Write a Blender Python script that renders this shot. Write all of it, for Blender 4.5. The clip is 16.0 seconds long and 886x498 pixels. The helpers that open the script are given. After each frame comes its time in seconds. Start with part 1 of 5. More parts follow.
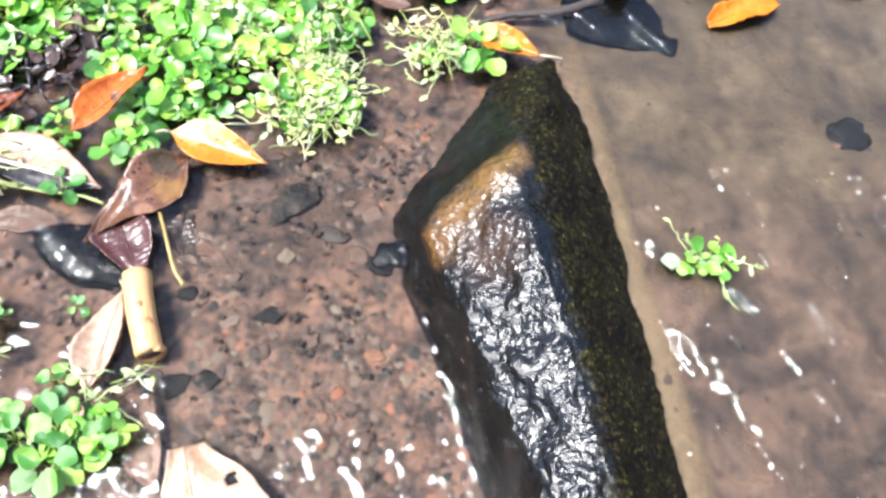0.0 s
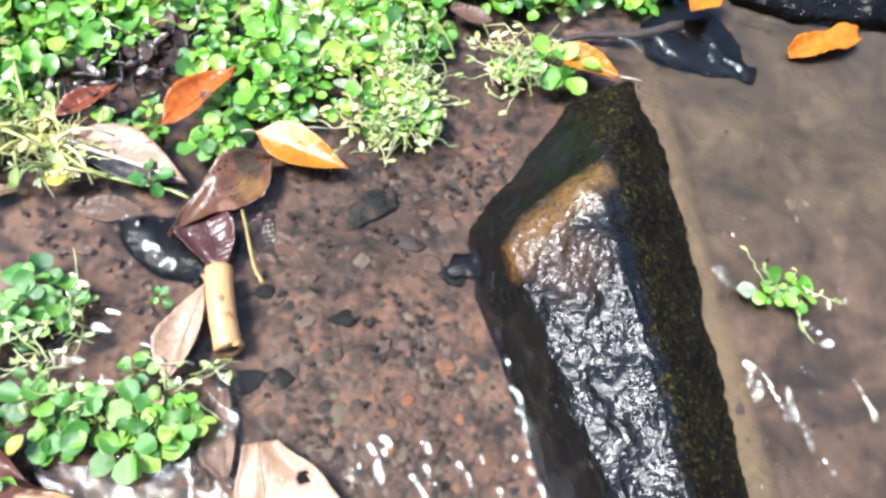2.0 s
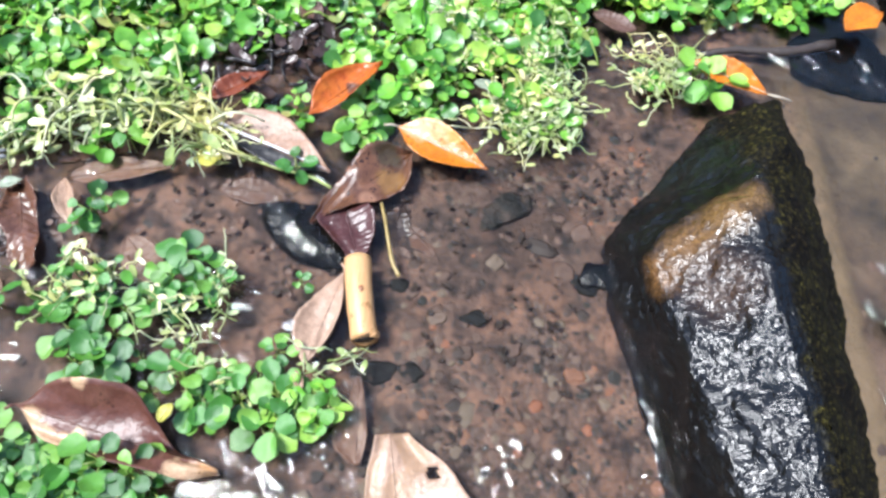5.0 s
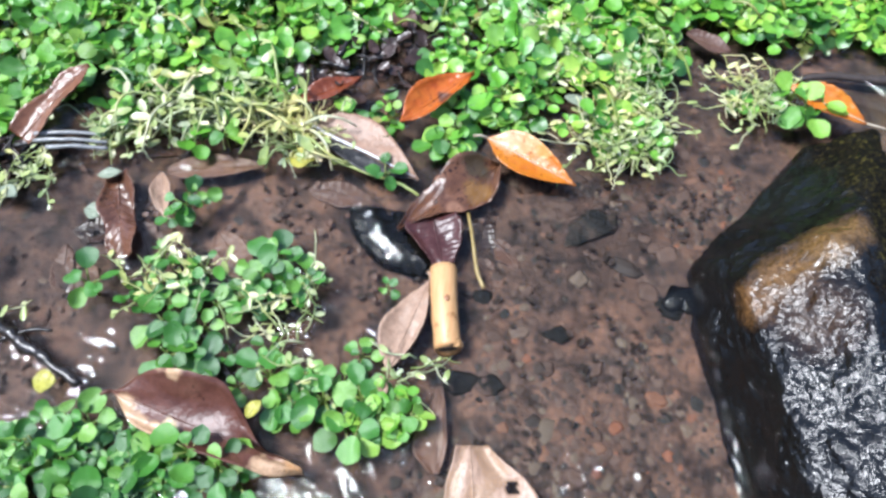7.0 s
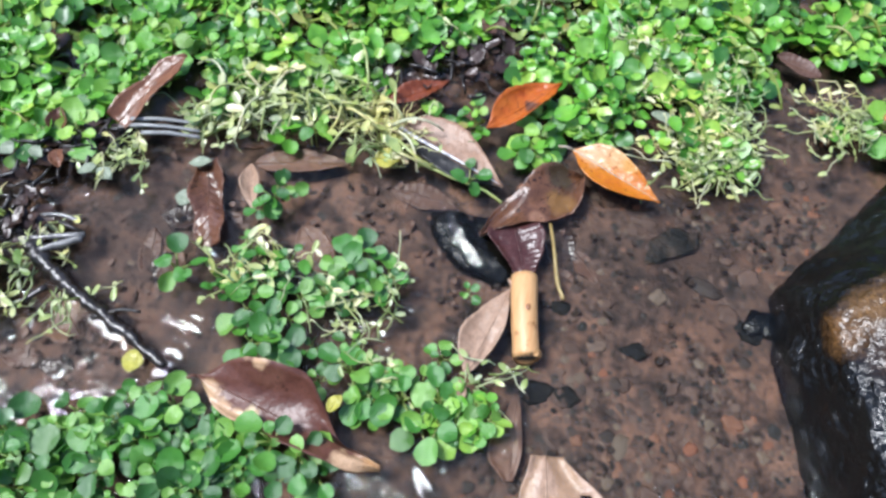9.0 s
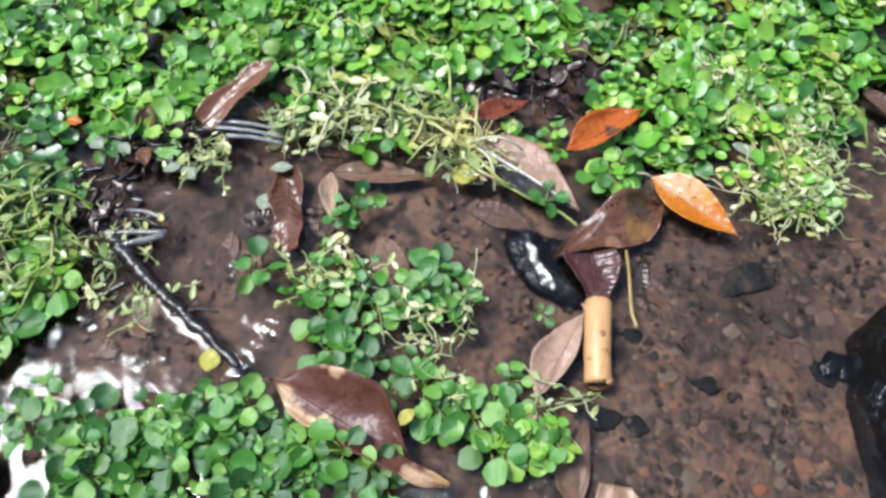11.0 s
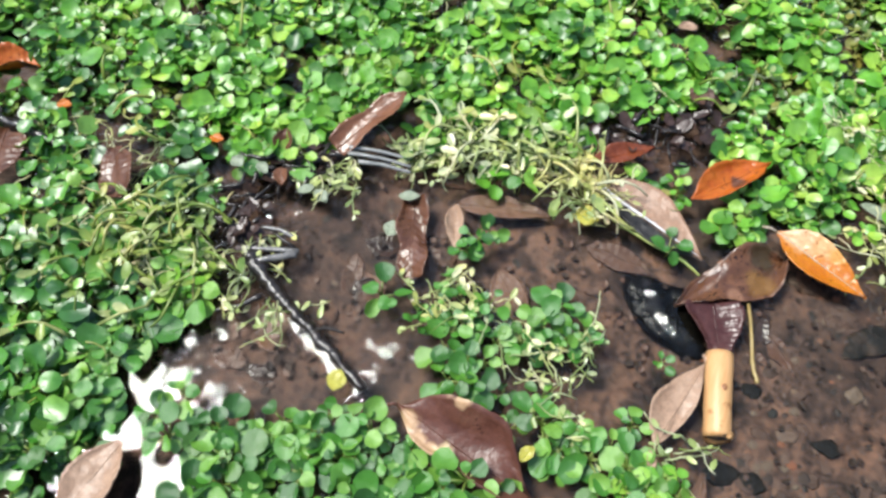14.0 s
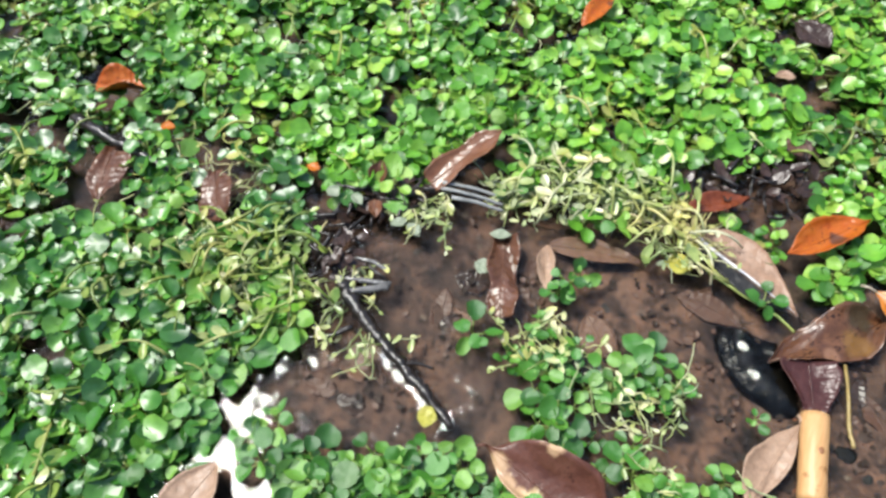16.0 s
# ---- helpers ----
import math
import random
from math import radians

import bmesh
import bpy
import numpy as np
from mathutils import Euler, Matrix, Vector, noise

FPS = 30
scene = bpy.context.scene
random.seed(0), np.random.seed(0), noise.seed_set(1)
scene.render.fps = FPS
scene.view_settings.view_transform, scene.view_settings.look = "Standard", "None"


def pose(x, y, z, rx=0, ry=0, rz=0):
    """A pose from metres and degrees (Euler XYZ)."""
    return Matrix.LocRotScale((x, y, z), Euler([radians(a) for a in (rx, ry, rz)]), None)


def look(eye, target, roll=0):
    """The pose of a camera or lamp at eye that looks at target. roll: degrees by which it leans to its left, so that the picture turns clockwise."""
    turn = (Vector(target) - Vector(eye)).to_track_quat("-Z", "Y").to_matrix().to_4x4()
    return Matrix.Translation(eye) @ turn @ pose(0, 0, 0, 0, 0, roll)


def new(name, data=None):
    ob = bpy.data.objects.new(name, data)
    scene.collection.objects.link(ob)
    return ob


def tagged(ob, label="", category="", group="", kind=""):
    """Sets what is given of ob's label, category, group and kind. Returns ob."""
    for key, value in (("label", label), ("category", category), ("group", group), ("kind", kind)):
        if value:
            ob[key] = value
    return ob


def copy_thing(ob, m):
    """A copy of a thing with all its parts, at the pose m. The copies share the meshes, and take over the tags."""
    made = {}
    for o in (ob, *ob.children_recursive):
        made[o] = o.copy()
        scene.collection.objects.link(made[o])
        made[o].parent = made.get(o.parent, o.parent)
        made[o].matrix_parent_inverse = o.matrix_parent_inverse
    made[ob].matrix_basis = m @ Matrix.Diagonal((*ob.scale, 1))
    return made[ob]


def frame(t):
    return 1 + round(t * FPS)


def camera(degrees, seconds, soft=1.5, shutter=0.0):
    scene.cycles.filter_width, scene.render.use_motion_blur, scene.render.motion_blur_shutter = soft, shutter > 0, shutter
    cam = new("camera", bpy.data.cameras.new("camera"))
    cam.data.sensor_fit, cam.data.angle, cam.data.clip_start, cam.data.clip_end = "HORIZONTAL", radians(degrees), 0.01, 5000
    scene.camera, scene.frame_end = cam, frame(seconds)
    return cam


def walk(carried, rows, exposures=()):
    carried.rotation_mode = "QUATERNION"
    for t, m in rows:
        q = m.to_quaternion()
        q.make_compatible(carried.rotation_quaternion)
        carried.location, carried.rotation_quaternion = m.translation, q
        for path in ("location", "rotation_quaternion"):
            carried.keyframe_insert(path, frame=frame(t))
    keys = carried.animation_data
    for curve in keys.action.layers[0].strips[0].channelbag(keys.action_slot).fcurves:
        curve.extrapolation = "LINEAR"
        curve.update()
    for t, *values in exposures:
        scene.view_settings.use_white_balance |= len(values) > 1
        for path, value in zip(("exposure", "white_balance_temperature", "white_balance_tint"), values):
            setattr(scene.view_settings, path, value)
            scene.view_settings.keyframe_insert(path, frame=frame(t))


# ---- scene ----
cam = camera(63.0, 16.0, soft=2.8)
PATH = [
    (0, (0.11148, -0.16077, 0.35075), (0.3253, 0.7043, -1.4397), 11.37),
    (0.5, (0.10541, -0.16136, 0.34965), (0.3021, 0.7160, -1.4369), 11.06),
    (1, (0.09643, -0.16260, 0.34952), (0.2825, 0.7267, -1.4322), 11.07),
    (1.5, (0.08922, -0.16359, 0.34869), (0.2445, 0.7414, -1.4281), 10.22),
    (2, (0.08357, -0.16211, 0.34946), (0.2307, 0.7411, -1.4289), 10.79),
    (2.5, (0.07632, -0.16406, 0.34879), (0.2025, 0.7501, -1.4256), 10.42),
    (3, (0.06971, -0.16601, 0.34737), (0.1654, 0.7542, -1.4258), 9.53),
    (3.5, (0.06061, -0.16657, 0.34677), (0.1325, 0.7428, -1.4331), 9.25),
    (4, (0.05473, -0.16474, 0.34683), (0.0884, 0.7345, -1.4393), 7.78),
    (6.5, (0.02451, -0.16237, 0.34822), (-0.0655, 0.7237, -1.4425), 4.47),
    (7, (0.01814, -0.16342, 0.34862), (-0.1088, 0.7221, -1.4402), 3.23),
    (7.5, (0.01232, -0.16482, 0.34889), (-0.1381, 0.7178, -1.4395), 2.57),
    (8, (0.00545, -0.16612, 0.34973), (-0.1628, 0.7101, -1.4402), 2.38),
    (8.5, (-0.00185, -0.16773, 0.35007), (-0.1832, 0.7115, -1.4371), 2.81),
    (9, (-0.00969, -0.16929, 0.35062), (-0.2160, 0.7045, -1.4365), 2.46),
    (11.5, (-0.03970, -0.17458, 0.35535), (-0.3507, 0.6921, -1.4201), 1.01),
    (12, (-0.04518, -0.17689, 0.35727), (-0.3825, 0.6862, -1.4151), 0.25),
    (12.5, (-0.05237, -0.17855, 0.35910), (-0.4178, 0.6773, -1.4112), -0.49),
    (13, (-0.05991, -0.17987, 0.36171), (-0.4405, 0.6769, -1.4049), -0.54),
    (13.5, (-0.06725, -0.18207, 0.36375), (-0.4781, 0.6686, -1.3991), -1.44),
    (14, (-0.07423, -0.18373, 0.36590), (-0.5049, 0.6683, -1.3915), -1.55),
    (14.5, (-0.08345, -0.18531, 0.36879), (-0.5489, 0.6616, -1.3822), -2.32),
    (15, (-0.09134, -0.18609, 0.36955), (-0.5693, 0.6634, -1.3768), -1.92),
    (15.5, (-0.09962, -0.18856, 0.37173), (-0.6030, 0.6563, -1.3698), -2.57),
    (16, (-0.10795, -0.18802, 0.37655), (-0.6394, 0.6443, -1.3626), -3.43),
]
EXPOSURES = [(0, 2.02, 6400, 10), (1.5, 1.98, 6350, 10), (2, 1.72, 6300, 10), (3.5, 1.6, 6200, 10), (4.5, 1.5, 6150, 10), (7, 1.18, 5950, 10), (9, 0.95, 6000, 10), (11.5, 0.88, 6300, 10), (12.5, 0.97, 6450, 8), (16, 0.97, 6700, 6)]
walk(cam, [(t, look(eye, target, roll)) for t, eye, target, roll in PATH], EXPOSURES)

# ---- light ----
world = bpy.data.worlds.new("world")
scene.world = world
world.use_nodes = True
wn = world.node_tree.nodes
sky = wn.new("ShaderNodeTexSky")
sky.sky_type = "NISHITA"
sky.sun_disc = False
SUN_WAY = Vector((-0.42, -0.05, 0.905)).normalized()
sky.sun_elevation = math.asin(SUN_WAY.z)
sky.sun_rotation = math.atan2(SUN_WAY.x, SUN_WAY.y)
wn["Background"].inputs[1].default_value = 0.15
world.node_tree.links.new(sky.outputs[0], wn["Background"].inputs[0])
sun = new("sun", bpy.data.lights.new("sun", "SUN"))
sun.data.energy, sun.data.angle, sun.data.color = 3.9, radians(20), (1.0, 0.99, 0.975)
sun.matrix_world = look(SUN_WAY * 5, (0, 0, 0))


# ---- materials ----
WET = 0.61  # everything here is soaked, and darker than when dry


def material(name):
    m = bpy.data.materials.new(name)
    m.use_nodes = True
    m.node_tree.nodes.clear()
    return m, m.node_tree.nodes, m.node_tree.links


def node(nodes, kind, **values):
    n = nodes.new(kind)
    for key, value in values.items():
        n.inputs[key.replace("_", " ")].default_value = value
    return n


def ramp(nodes, links, source, *stops):
    n = nodes.new("ShaderNodeValToRGB")
    while len(n.color_ramp.elements) < len(stops):
        n.color_ramp.elements.new(0.5)
    for e, (at, c) in zip(n.color_ramp.elements, stops):
        e.position, e.color = at, (*c, 1) if len(c) == 3 else c
    links.new(source, n.inputs[0])
    return n.outputs[0]


def noise_of(nodes, links, scale, detail=4.0, rough=0.6, coords="Object", stretch=None, distort=0.0):
    c = nodes.new("ShaderNodeTexCoord")
    out = c.outputs[coords]
    if stretch:
        mp = nodes.new("ShaderNodeMapping")
        mp.inputs["Scale"].default_value = stretch
        links.new(out, mp.inputs[0])
        out = mp.outputs[0]
    n = node(nodes, "ShaderNodeTexNoise", Scale=scale, Detail=detail, Roughness=rough, Distortion=distort)
    links.new(out, n.inputs["Vector"])
    return n.outputs["Fac"]


def mixed(nodes, links, fac, a, b, mode="MIX"):
    n = nodes.new("ShaderNodeMix")
    n.data_type, n.blend_type = "RGBA", mode
    for i, v in ((0, fac), (6, a), (7, b)):
        if isinstance(v, bpy.types.NodeSocket):
            links.new(v, n.inputs[i])
        else:
            n.inputs[i].default_value = v if i == 0 else (*v, 1)
    return n.outputs[2]


def bumped(nodes, links, height, strength, distance):
    b = node(nodes, "ShaderNodeBump", Strength=strength, Distance=distance)
    links.new(height, b.inputs["Height"])
    return b.outputs[0]


def finish(nodes, links, colour, rough=0.5, normal=None, specular=0.5, translucent=0.0, coat=0.0):
    if isinstance(colour, bpy.types.NodeSocket):
        colour = mixed(nodes, links, 1.0, colour, (WET, WET, WET), "MULTIPLY")
    p = node(nodes, "ShaderNodeBsdfPrincipled")
    p.inputs["Coat Weight"].default_value = coat
    p.inputs["Coat Roughness"].default_value = 0.12
    for key, v in (("Base Color", colour), ("Roughness", rough), ("Normal", normal), ("Specular IOR Level", specular)):
        if isinstance(v, bpy.types.NodeSocket):
            links.new(v, p.inputs[key])
        elif v is not None:
            p.inputs[key].default_value = (*v, 1) if key == "Base Color" else v
    out = nodes.new("ShaderNodeOutputMaterial")
    if translucent:
        t = nodes.new("ShaderNodeBsdfTranslucent")
        links.new(colour, t.inputs[0])
        mx = nodes.new("ShaderNodeMixShader")
        mx.inputs[0].default_value = translucent
        links.new(p.outputs[0], mx.inputs[1])
        links.new(t.outputs[0], mx.inputs[2])
        links.new(mx.outputs[0], out.inputs[0])
    else:
        links.new(p.outputs[0], out.inputs[0])


def calc(nodes, links, how, a, b=0.0):
    n = nodes.new("ShaderNodeMath")
    n.operation = how
    for i, v in ((0, a), (1, b)):
        if isinstance(v, bpy.types.NodeSocket):
            links.new(v, n.inputs[i])
        else:
            n.inputs[i].default_value = v
    return n.outputs[0]


def mud_material():
    m, n, l = material("wet_silt")
    big = noise_of(n, l, 9, 5, 0.6)
    mid = noise_of(n, l, 60, 7, 0.72)
    clod = noise_of(n, l, 150, 5, 0.7, distort=0.5)
    fine = noise_of(n, l, 480, 3, 0.7)
    base = ramp(n, l, big, (0.3, (0.05, 0.034, 0.027)), (0.44, (0.1, 0.064, 0.049)), (0.56, (0.16, 0.096, 0.07)), (0.75, (0.135, 0.094, 0.075)))
    col = mixed(n, l, 0.85, base, ramp(n, l, mid, (0.4, (0.15, 0.14, 0.14)), (0.49, (0.85, 0.85, 0.85)), (0.6, (1.4, 1.3, 1.2))), "MULTIPLY")
    col = mixed(n, l, 0.7, col, ramp(n, l, clod, (0.36, (0.2, 0.2, 0.2)), (0.46, (0.95, 0.95, 0.95)), (0.62, (1.3, 1.3, 1.3))), "MULTIPLY")
    col = mixed(n, l, 0.6, col, ramp(n, l, fine, (0.32, (0.3, 0.3, 0.3)), (0.45, (1, 1, 1)), (0.74, (1, 1, 1)), (0.8, (2.4, 2.3, 2.1))), "MULTIPLY")
    c = n.new("ShaderNodeTexCoord")
    sep = n.new("ShaderNodeSeparateXYZ")
    l.new(c.outputs["Object"], sep.inputs[0])
    warp = n.new("ShaderNodeTexNoise")
    warp.inputs["Scale"].default_value, warp.inputs["Detail"].default_value = 70, 5
    l.new(c.outputs["Object"], warp.inputs["Vector"])
    bent = n.new("ShaderNodeVectorMath")
    bent.operation = "MULTIPLY_ADD"
    l.new(warp.outputs["Color"], bent.inputs[0])
    bent.inputs[1].default_value = (0.022, 0.022, 0.0)
    l.new(c.outputs["Object"], bent.inputs[2])
    plate = n.new("ShaderNodeTexVoronoi")
    plate.feature = "DISTANCE_TO_EDGE"
    plate.inputs["Scale"].default_value = 34
    l.new(bent.outputs[0], plate.inputs["Vector"])
    crack = calc(n, l, "ADD", plate.outputs["Distance"], calc(n, l, "MULTIPLY", calc(n, l, "SUBTRACT", 0.56, big), 0.9))
    col = mixed(n, l, 0.8, col, ramp(n, l, crack, (0.0, (0.22, 0.2, 0.19)), (0.05, (0.55, 0.53, 0.5)), (0.14, (1, 1, 1))), "MULTIPLY")
    side = n.new("ShaderNodeMapRange")
    side.inputs["From Min"].default_value, side.inputs["From Max"].default_value = 0.22, 0.262
    l.new(sep.outputs["X"], side.inputs[0])
    cloud = noise_of(n, l, 24, 6, 0.66, distort=0.6)
    pits = noise_of(n, l, 95, 4, 0.65, distort=0.4)
    beige = ramp(n, l, cloud, (0.34, (0.04, 0.031, 0.022)), (0.46, (0.078, 0.058, 0.041)), (0.58, (0.105, 0.08, 0.056)), (0.72, (0.15, 0.118, 0.085)))
    pink = ramp(n, l, cloud, (0.34, (0.035, 0.026, 0.022)), (0.46, (0.072, 0.05, 0.041)), (0.56, (0.12, 0.08, 0.064)), (0.7, (0.165, 0.115, 0.092)))
    lower = n.new("ShaderNodeMapRange")
    lower.inputs["From Min"].default_value, lower.inputs["From Max"].default_value = 0.08, -0.03
    l.new(calc(n, l, "ADD", sep.outputs["Y"], calc(n, l, "MULTIPLY", calc(n, l, "SUBTRACT", big, 0.5), 0.2)), lower.inputs[0])
    silt = mixed(n, l, lower.outputs[0], beige, pink)
    silt = mixed(n, l, 0.85, silt, ramp(n, l, pits, (0.28, (0.3, 0.28, 0.27)), (0.4, (0.9, 0.9, 0.9)), (0.6, (1.05, 1.05, 1.05)), (0.74, (1.5, 1.45, 1.4))), "MULTIPLY")
    silt = mixed(n, l, 0.4, silt, ramp(n, l, fine, (0.3, (0.4, 0.4, 0.4)), (0.45, (1, 1, 1)), (0.7, (1, 1, 1)), (0.78, (2.0, 1.9, 1.8))), "MULTIPLY")
    silt = mixed(n, l, 0.5, silt, ramp(n, l, mid, (0.36, (0.5, 0.48, 0.46)), (0.5, (1, 1, 1)), (0.64, (1.35, 1.3, 1.25))), "MULTIPLY")
    band = calc(n, l, "ADD", sep.outputs["X"], calc(n, l, "MULTIPLY", sep.outputs["Y"], 0.09))
    band = calc(n, l, "ABSOLUTE", calc(n, l, "SUBTRACT", calc(n, l, "ADD", band, calc(n, l, "MULTIPLY", calc(n, l, "SUBTRACT", mid, 0.5), 0.012)), 0.2575))
    wash = n.new("ShaderNodeMapRange")
    wash.inputs["From Min"].default_value, wash.inputs["From Max"].default_value = 0.012, 0.006
    wash.inputs["To Max"].default_value = 0.75
    reach = n.new("ShaderNodeMapRange")
    reach.inputs["From Min"].default_value, reach.inputs["From Max"].default_value = 0.26, 0.16
    l.new(calc(n, l, "ABSOLUTE", calc(n, l, "ADD", sep.outputs["Y"], 0.03)), reach.inputs[0])
    l.new(band, wash.inputs[0])
    silt = mixed(n, l, calc(n, l, "MULTIPLY", wash.outputs[0], reach.outputs[0]), silt, mixed(n, l, 1.0, (0.2, 0.15, 0.095), ramp(n, l, clod, (0.34, (0.7, 0.7, 0.7)), (0.66, (1.2, 1.2, 1.2))), "MULTIPLY"))
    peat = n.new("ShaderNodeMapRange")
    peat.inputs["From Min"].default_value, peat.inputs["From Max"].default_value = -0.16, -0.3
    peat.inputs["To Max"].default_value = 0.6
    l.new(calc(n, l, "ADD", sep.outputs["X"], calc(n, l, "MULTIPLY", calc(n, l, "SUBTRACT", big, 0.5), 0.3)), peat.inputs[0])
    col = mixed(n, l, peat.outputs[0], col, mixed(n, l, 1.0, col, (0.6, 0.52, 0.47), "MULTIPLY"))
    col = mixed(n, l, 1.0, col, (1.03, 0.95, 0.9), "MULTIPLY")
    # shade painted into the mud together with dark silt beside the low stone
    shade_span = n.new("ShaderNodeVectorMath")
    shade_span.operation = "DISTANCE"
    l.new(bent.outputs[0], shade_span.inputs[0])
    shade_span.inputs[1].default_value = (0.095, 0.058, -0.01)
    silt_and_shade = n.new("ShaderNodeMapRange")
    silt_and_shade.inputs["From Min"].default_value, silt_and_shade.inputs["From Max"].default_value = 0.046, 0.018
    silt_and_shade.inputs["To Max"].default_value = 0.75
    l.new(calc(n, l, "ADD", shade_span.outputs["Value"], calc(n, l, "MULTIPLY", calc(n, l, "SUBTRACT", big, 0.5), 0.06)), silt_and_shade.inputs[0])
    col = mixed(n, l, silt_and_shade.outputs[0], col, mixed(n, l, 1.0, col, (0.5, 0.47, 0.44), "MULTIPLY"))
    silt = mixed(n, l, 1.0, silt, (1.03, 0.95, 0.84), "MULTIPLY")
    col = mixed(n, l, side.outputs[0], col, silt)
    finish(n, l, col, 0.7, bumped(n, l, mid, 0.7, 0.005), 0.3)
    return m


def water_material():
    m, n, l = material("clear_water")
    c = n.new("ShaderNodeTexCoord")
    sep = n.new("ShaderNodeSeparateXYZ")
    l.new(c.outputs["Object"], sep.inputs[0])
    flow = n.new("ShaderNodeMapRange")
    flow.inputs["From Min"].default_value, flow.inputs["From Max"].default_value = 0.20, 0.32
    flow.inputs["To Min"].default_value, flow.inputs["To Max"].default_value = 0.06, 0.26
    l.new(sep.outputs["X"], flow.inputs[0])
    fore = n.new("ShaderNodeMapRange")
    fore.inputs["From Min"].default_value, fore.inputs["From Max"].default_value = -0.06, -0.13
    fore.inputs["To Min"].default_value, fore.inputs["To Max"].default_value = 0.0, 0.34
    l.new(sep.outputs["Y"], fore.inputs[0])
    open_side = n.new("ShaderNodeMapRange")
    open_side.inputs["From Min"].default_value, open_side.inputs["From Max"].default_value = -0.12, -0.05
    l.new(sep.outputs["X"], open_side.inputs[0])
    calm = noise_of(n, l, 75, 3, 0.55, distort=0.8)
    b = node(n, "ShaderNodeBump", Distance=0.0042)
    l.new(calc(n, l, "MAXIMUM", flow.outputs[0], calc(n, l, "MULTIPLY", fore.outputs[0], open_side.outputs[0])), b.inputs["Strength"])
    chop = noise_of(n, l, 240, 2, 0.5)
    # swift water is drawn out into streaks along its run
    turn = n.new("ShaderNodeVectorRotate")
    turn.rotation_type = "Z_AXIS"
    turn.inputs["Angle"].default_value = radians(70)
    l.new(c.outputs["Object"], turn.inputs["Vector"])
    draw = n.new("ShaderNodeMapping")
    draw.inputs["Scale"].default_value = (0.2, 1, 1)
    l.new(turn.outputs[0], draw.inputs[0])
    streak = node(n, "ShaderNodeTexNoise", Scale=230, Detail=3, Roughness=0.55, Distortion=0.7)
    l.new(draw.outputs[0], streak.inputs["Vector"])
    gust = ramp(n, l, noise_of(n, l, 16, 3, 0.6), (0.42, (0, 0, 0)), (0.6, (1, 1, 1)))
    swift = n.new("ShaderNodeMapRange")
    swift.inputs["From Min"].default_value, swift.inputs["From Max"].default_value = 0.25, 0.275
    l.new(sep.outputs["X"], swift.inputs[0])
    rill = calc(n, l, "MULTIPLY", calc(n, l, "MULTIPLY", streak.outputs["Fac"], gust), calc(n, l, "MULTIPLY", swift.outputs[0], 0.3))
    l.new(calc(n, l, "ADD", calc(n, l, "ADD", calm, calc(n, l, "MULTIPLY", chop, 0.05)), rill), b.inputs["Height"])
    fres = node(n, "ShaderNodeFresnel", IOR=1.33)
    l.new(b.outputs[0], fres.inputs["Normal"])
    clear = n.new("ShaderNodeBsdfTransparent")
    clear.inputs[0].default_value = (0.96, 0.96, 0.93, 1)
    shine = n.new("ShaderNodeBsdfGlossy")
    shine.inputs["Roughness"].default_value = 0.03
    l.new(b.outputs[0], shine.inputs["Normal"])
    mx = n.new("ShaderNodeMixShader")
    l.new(fres.outputs[0], mx.inputs[0])
    l.new(clear.outputs[0], mx.inputs[1])
    l.new(shine.outputs[0], mx.inputs[2])
    out = n.new("ShaderNodeOutputMaterial")
    l.new(mx.outputs[0], out.inputs[0])
    return m


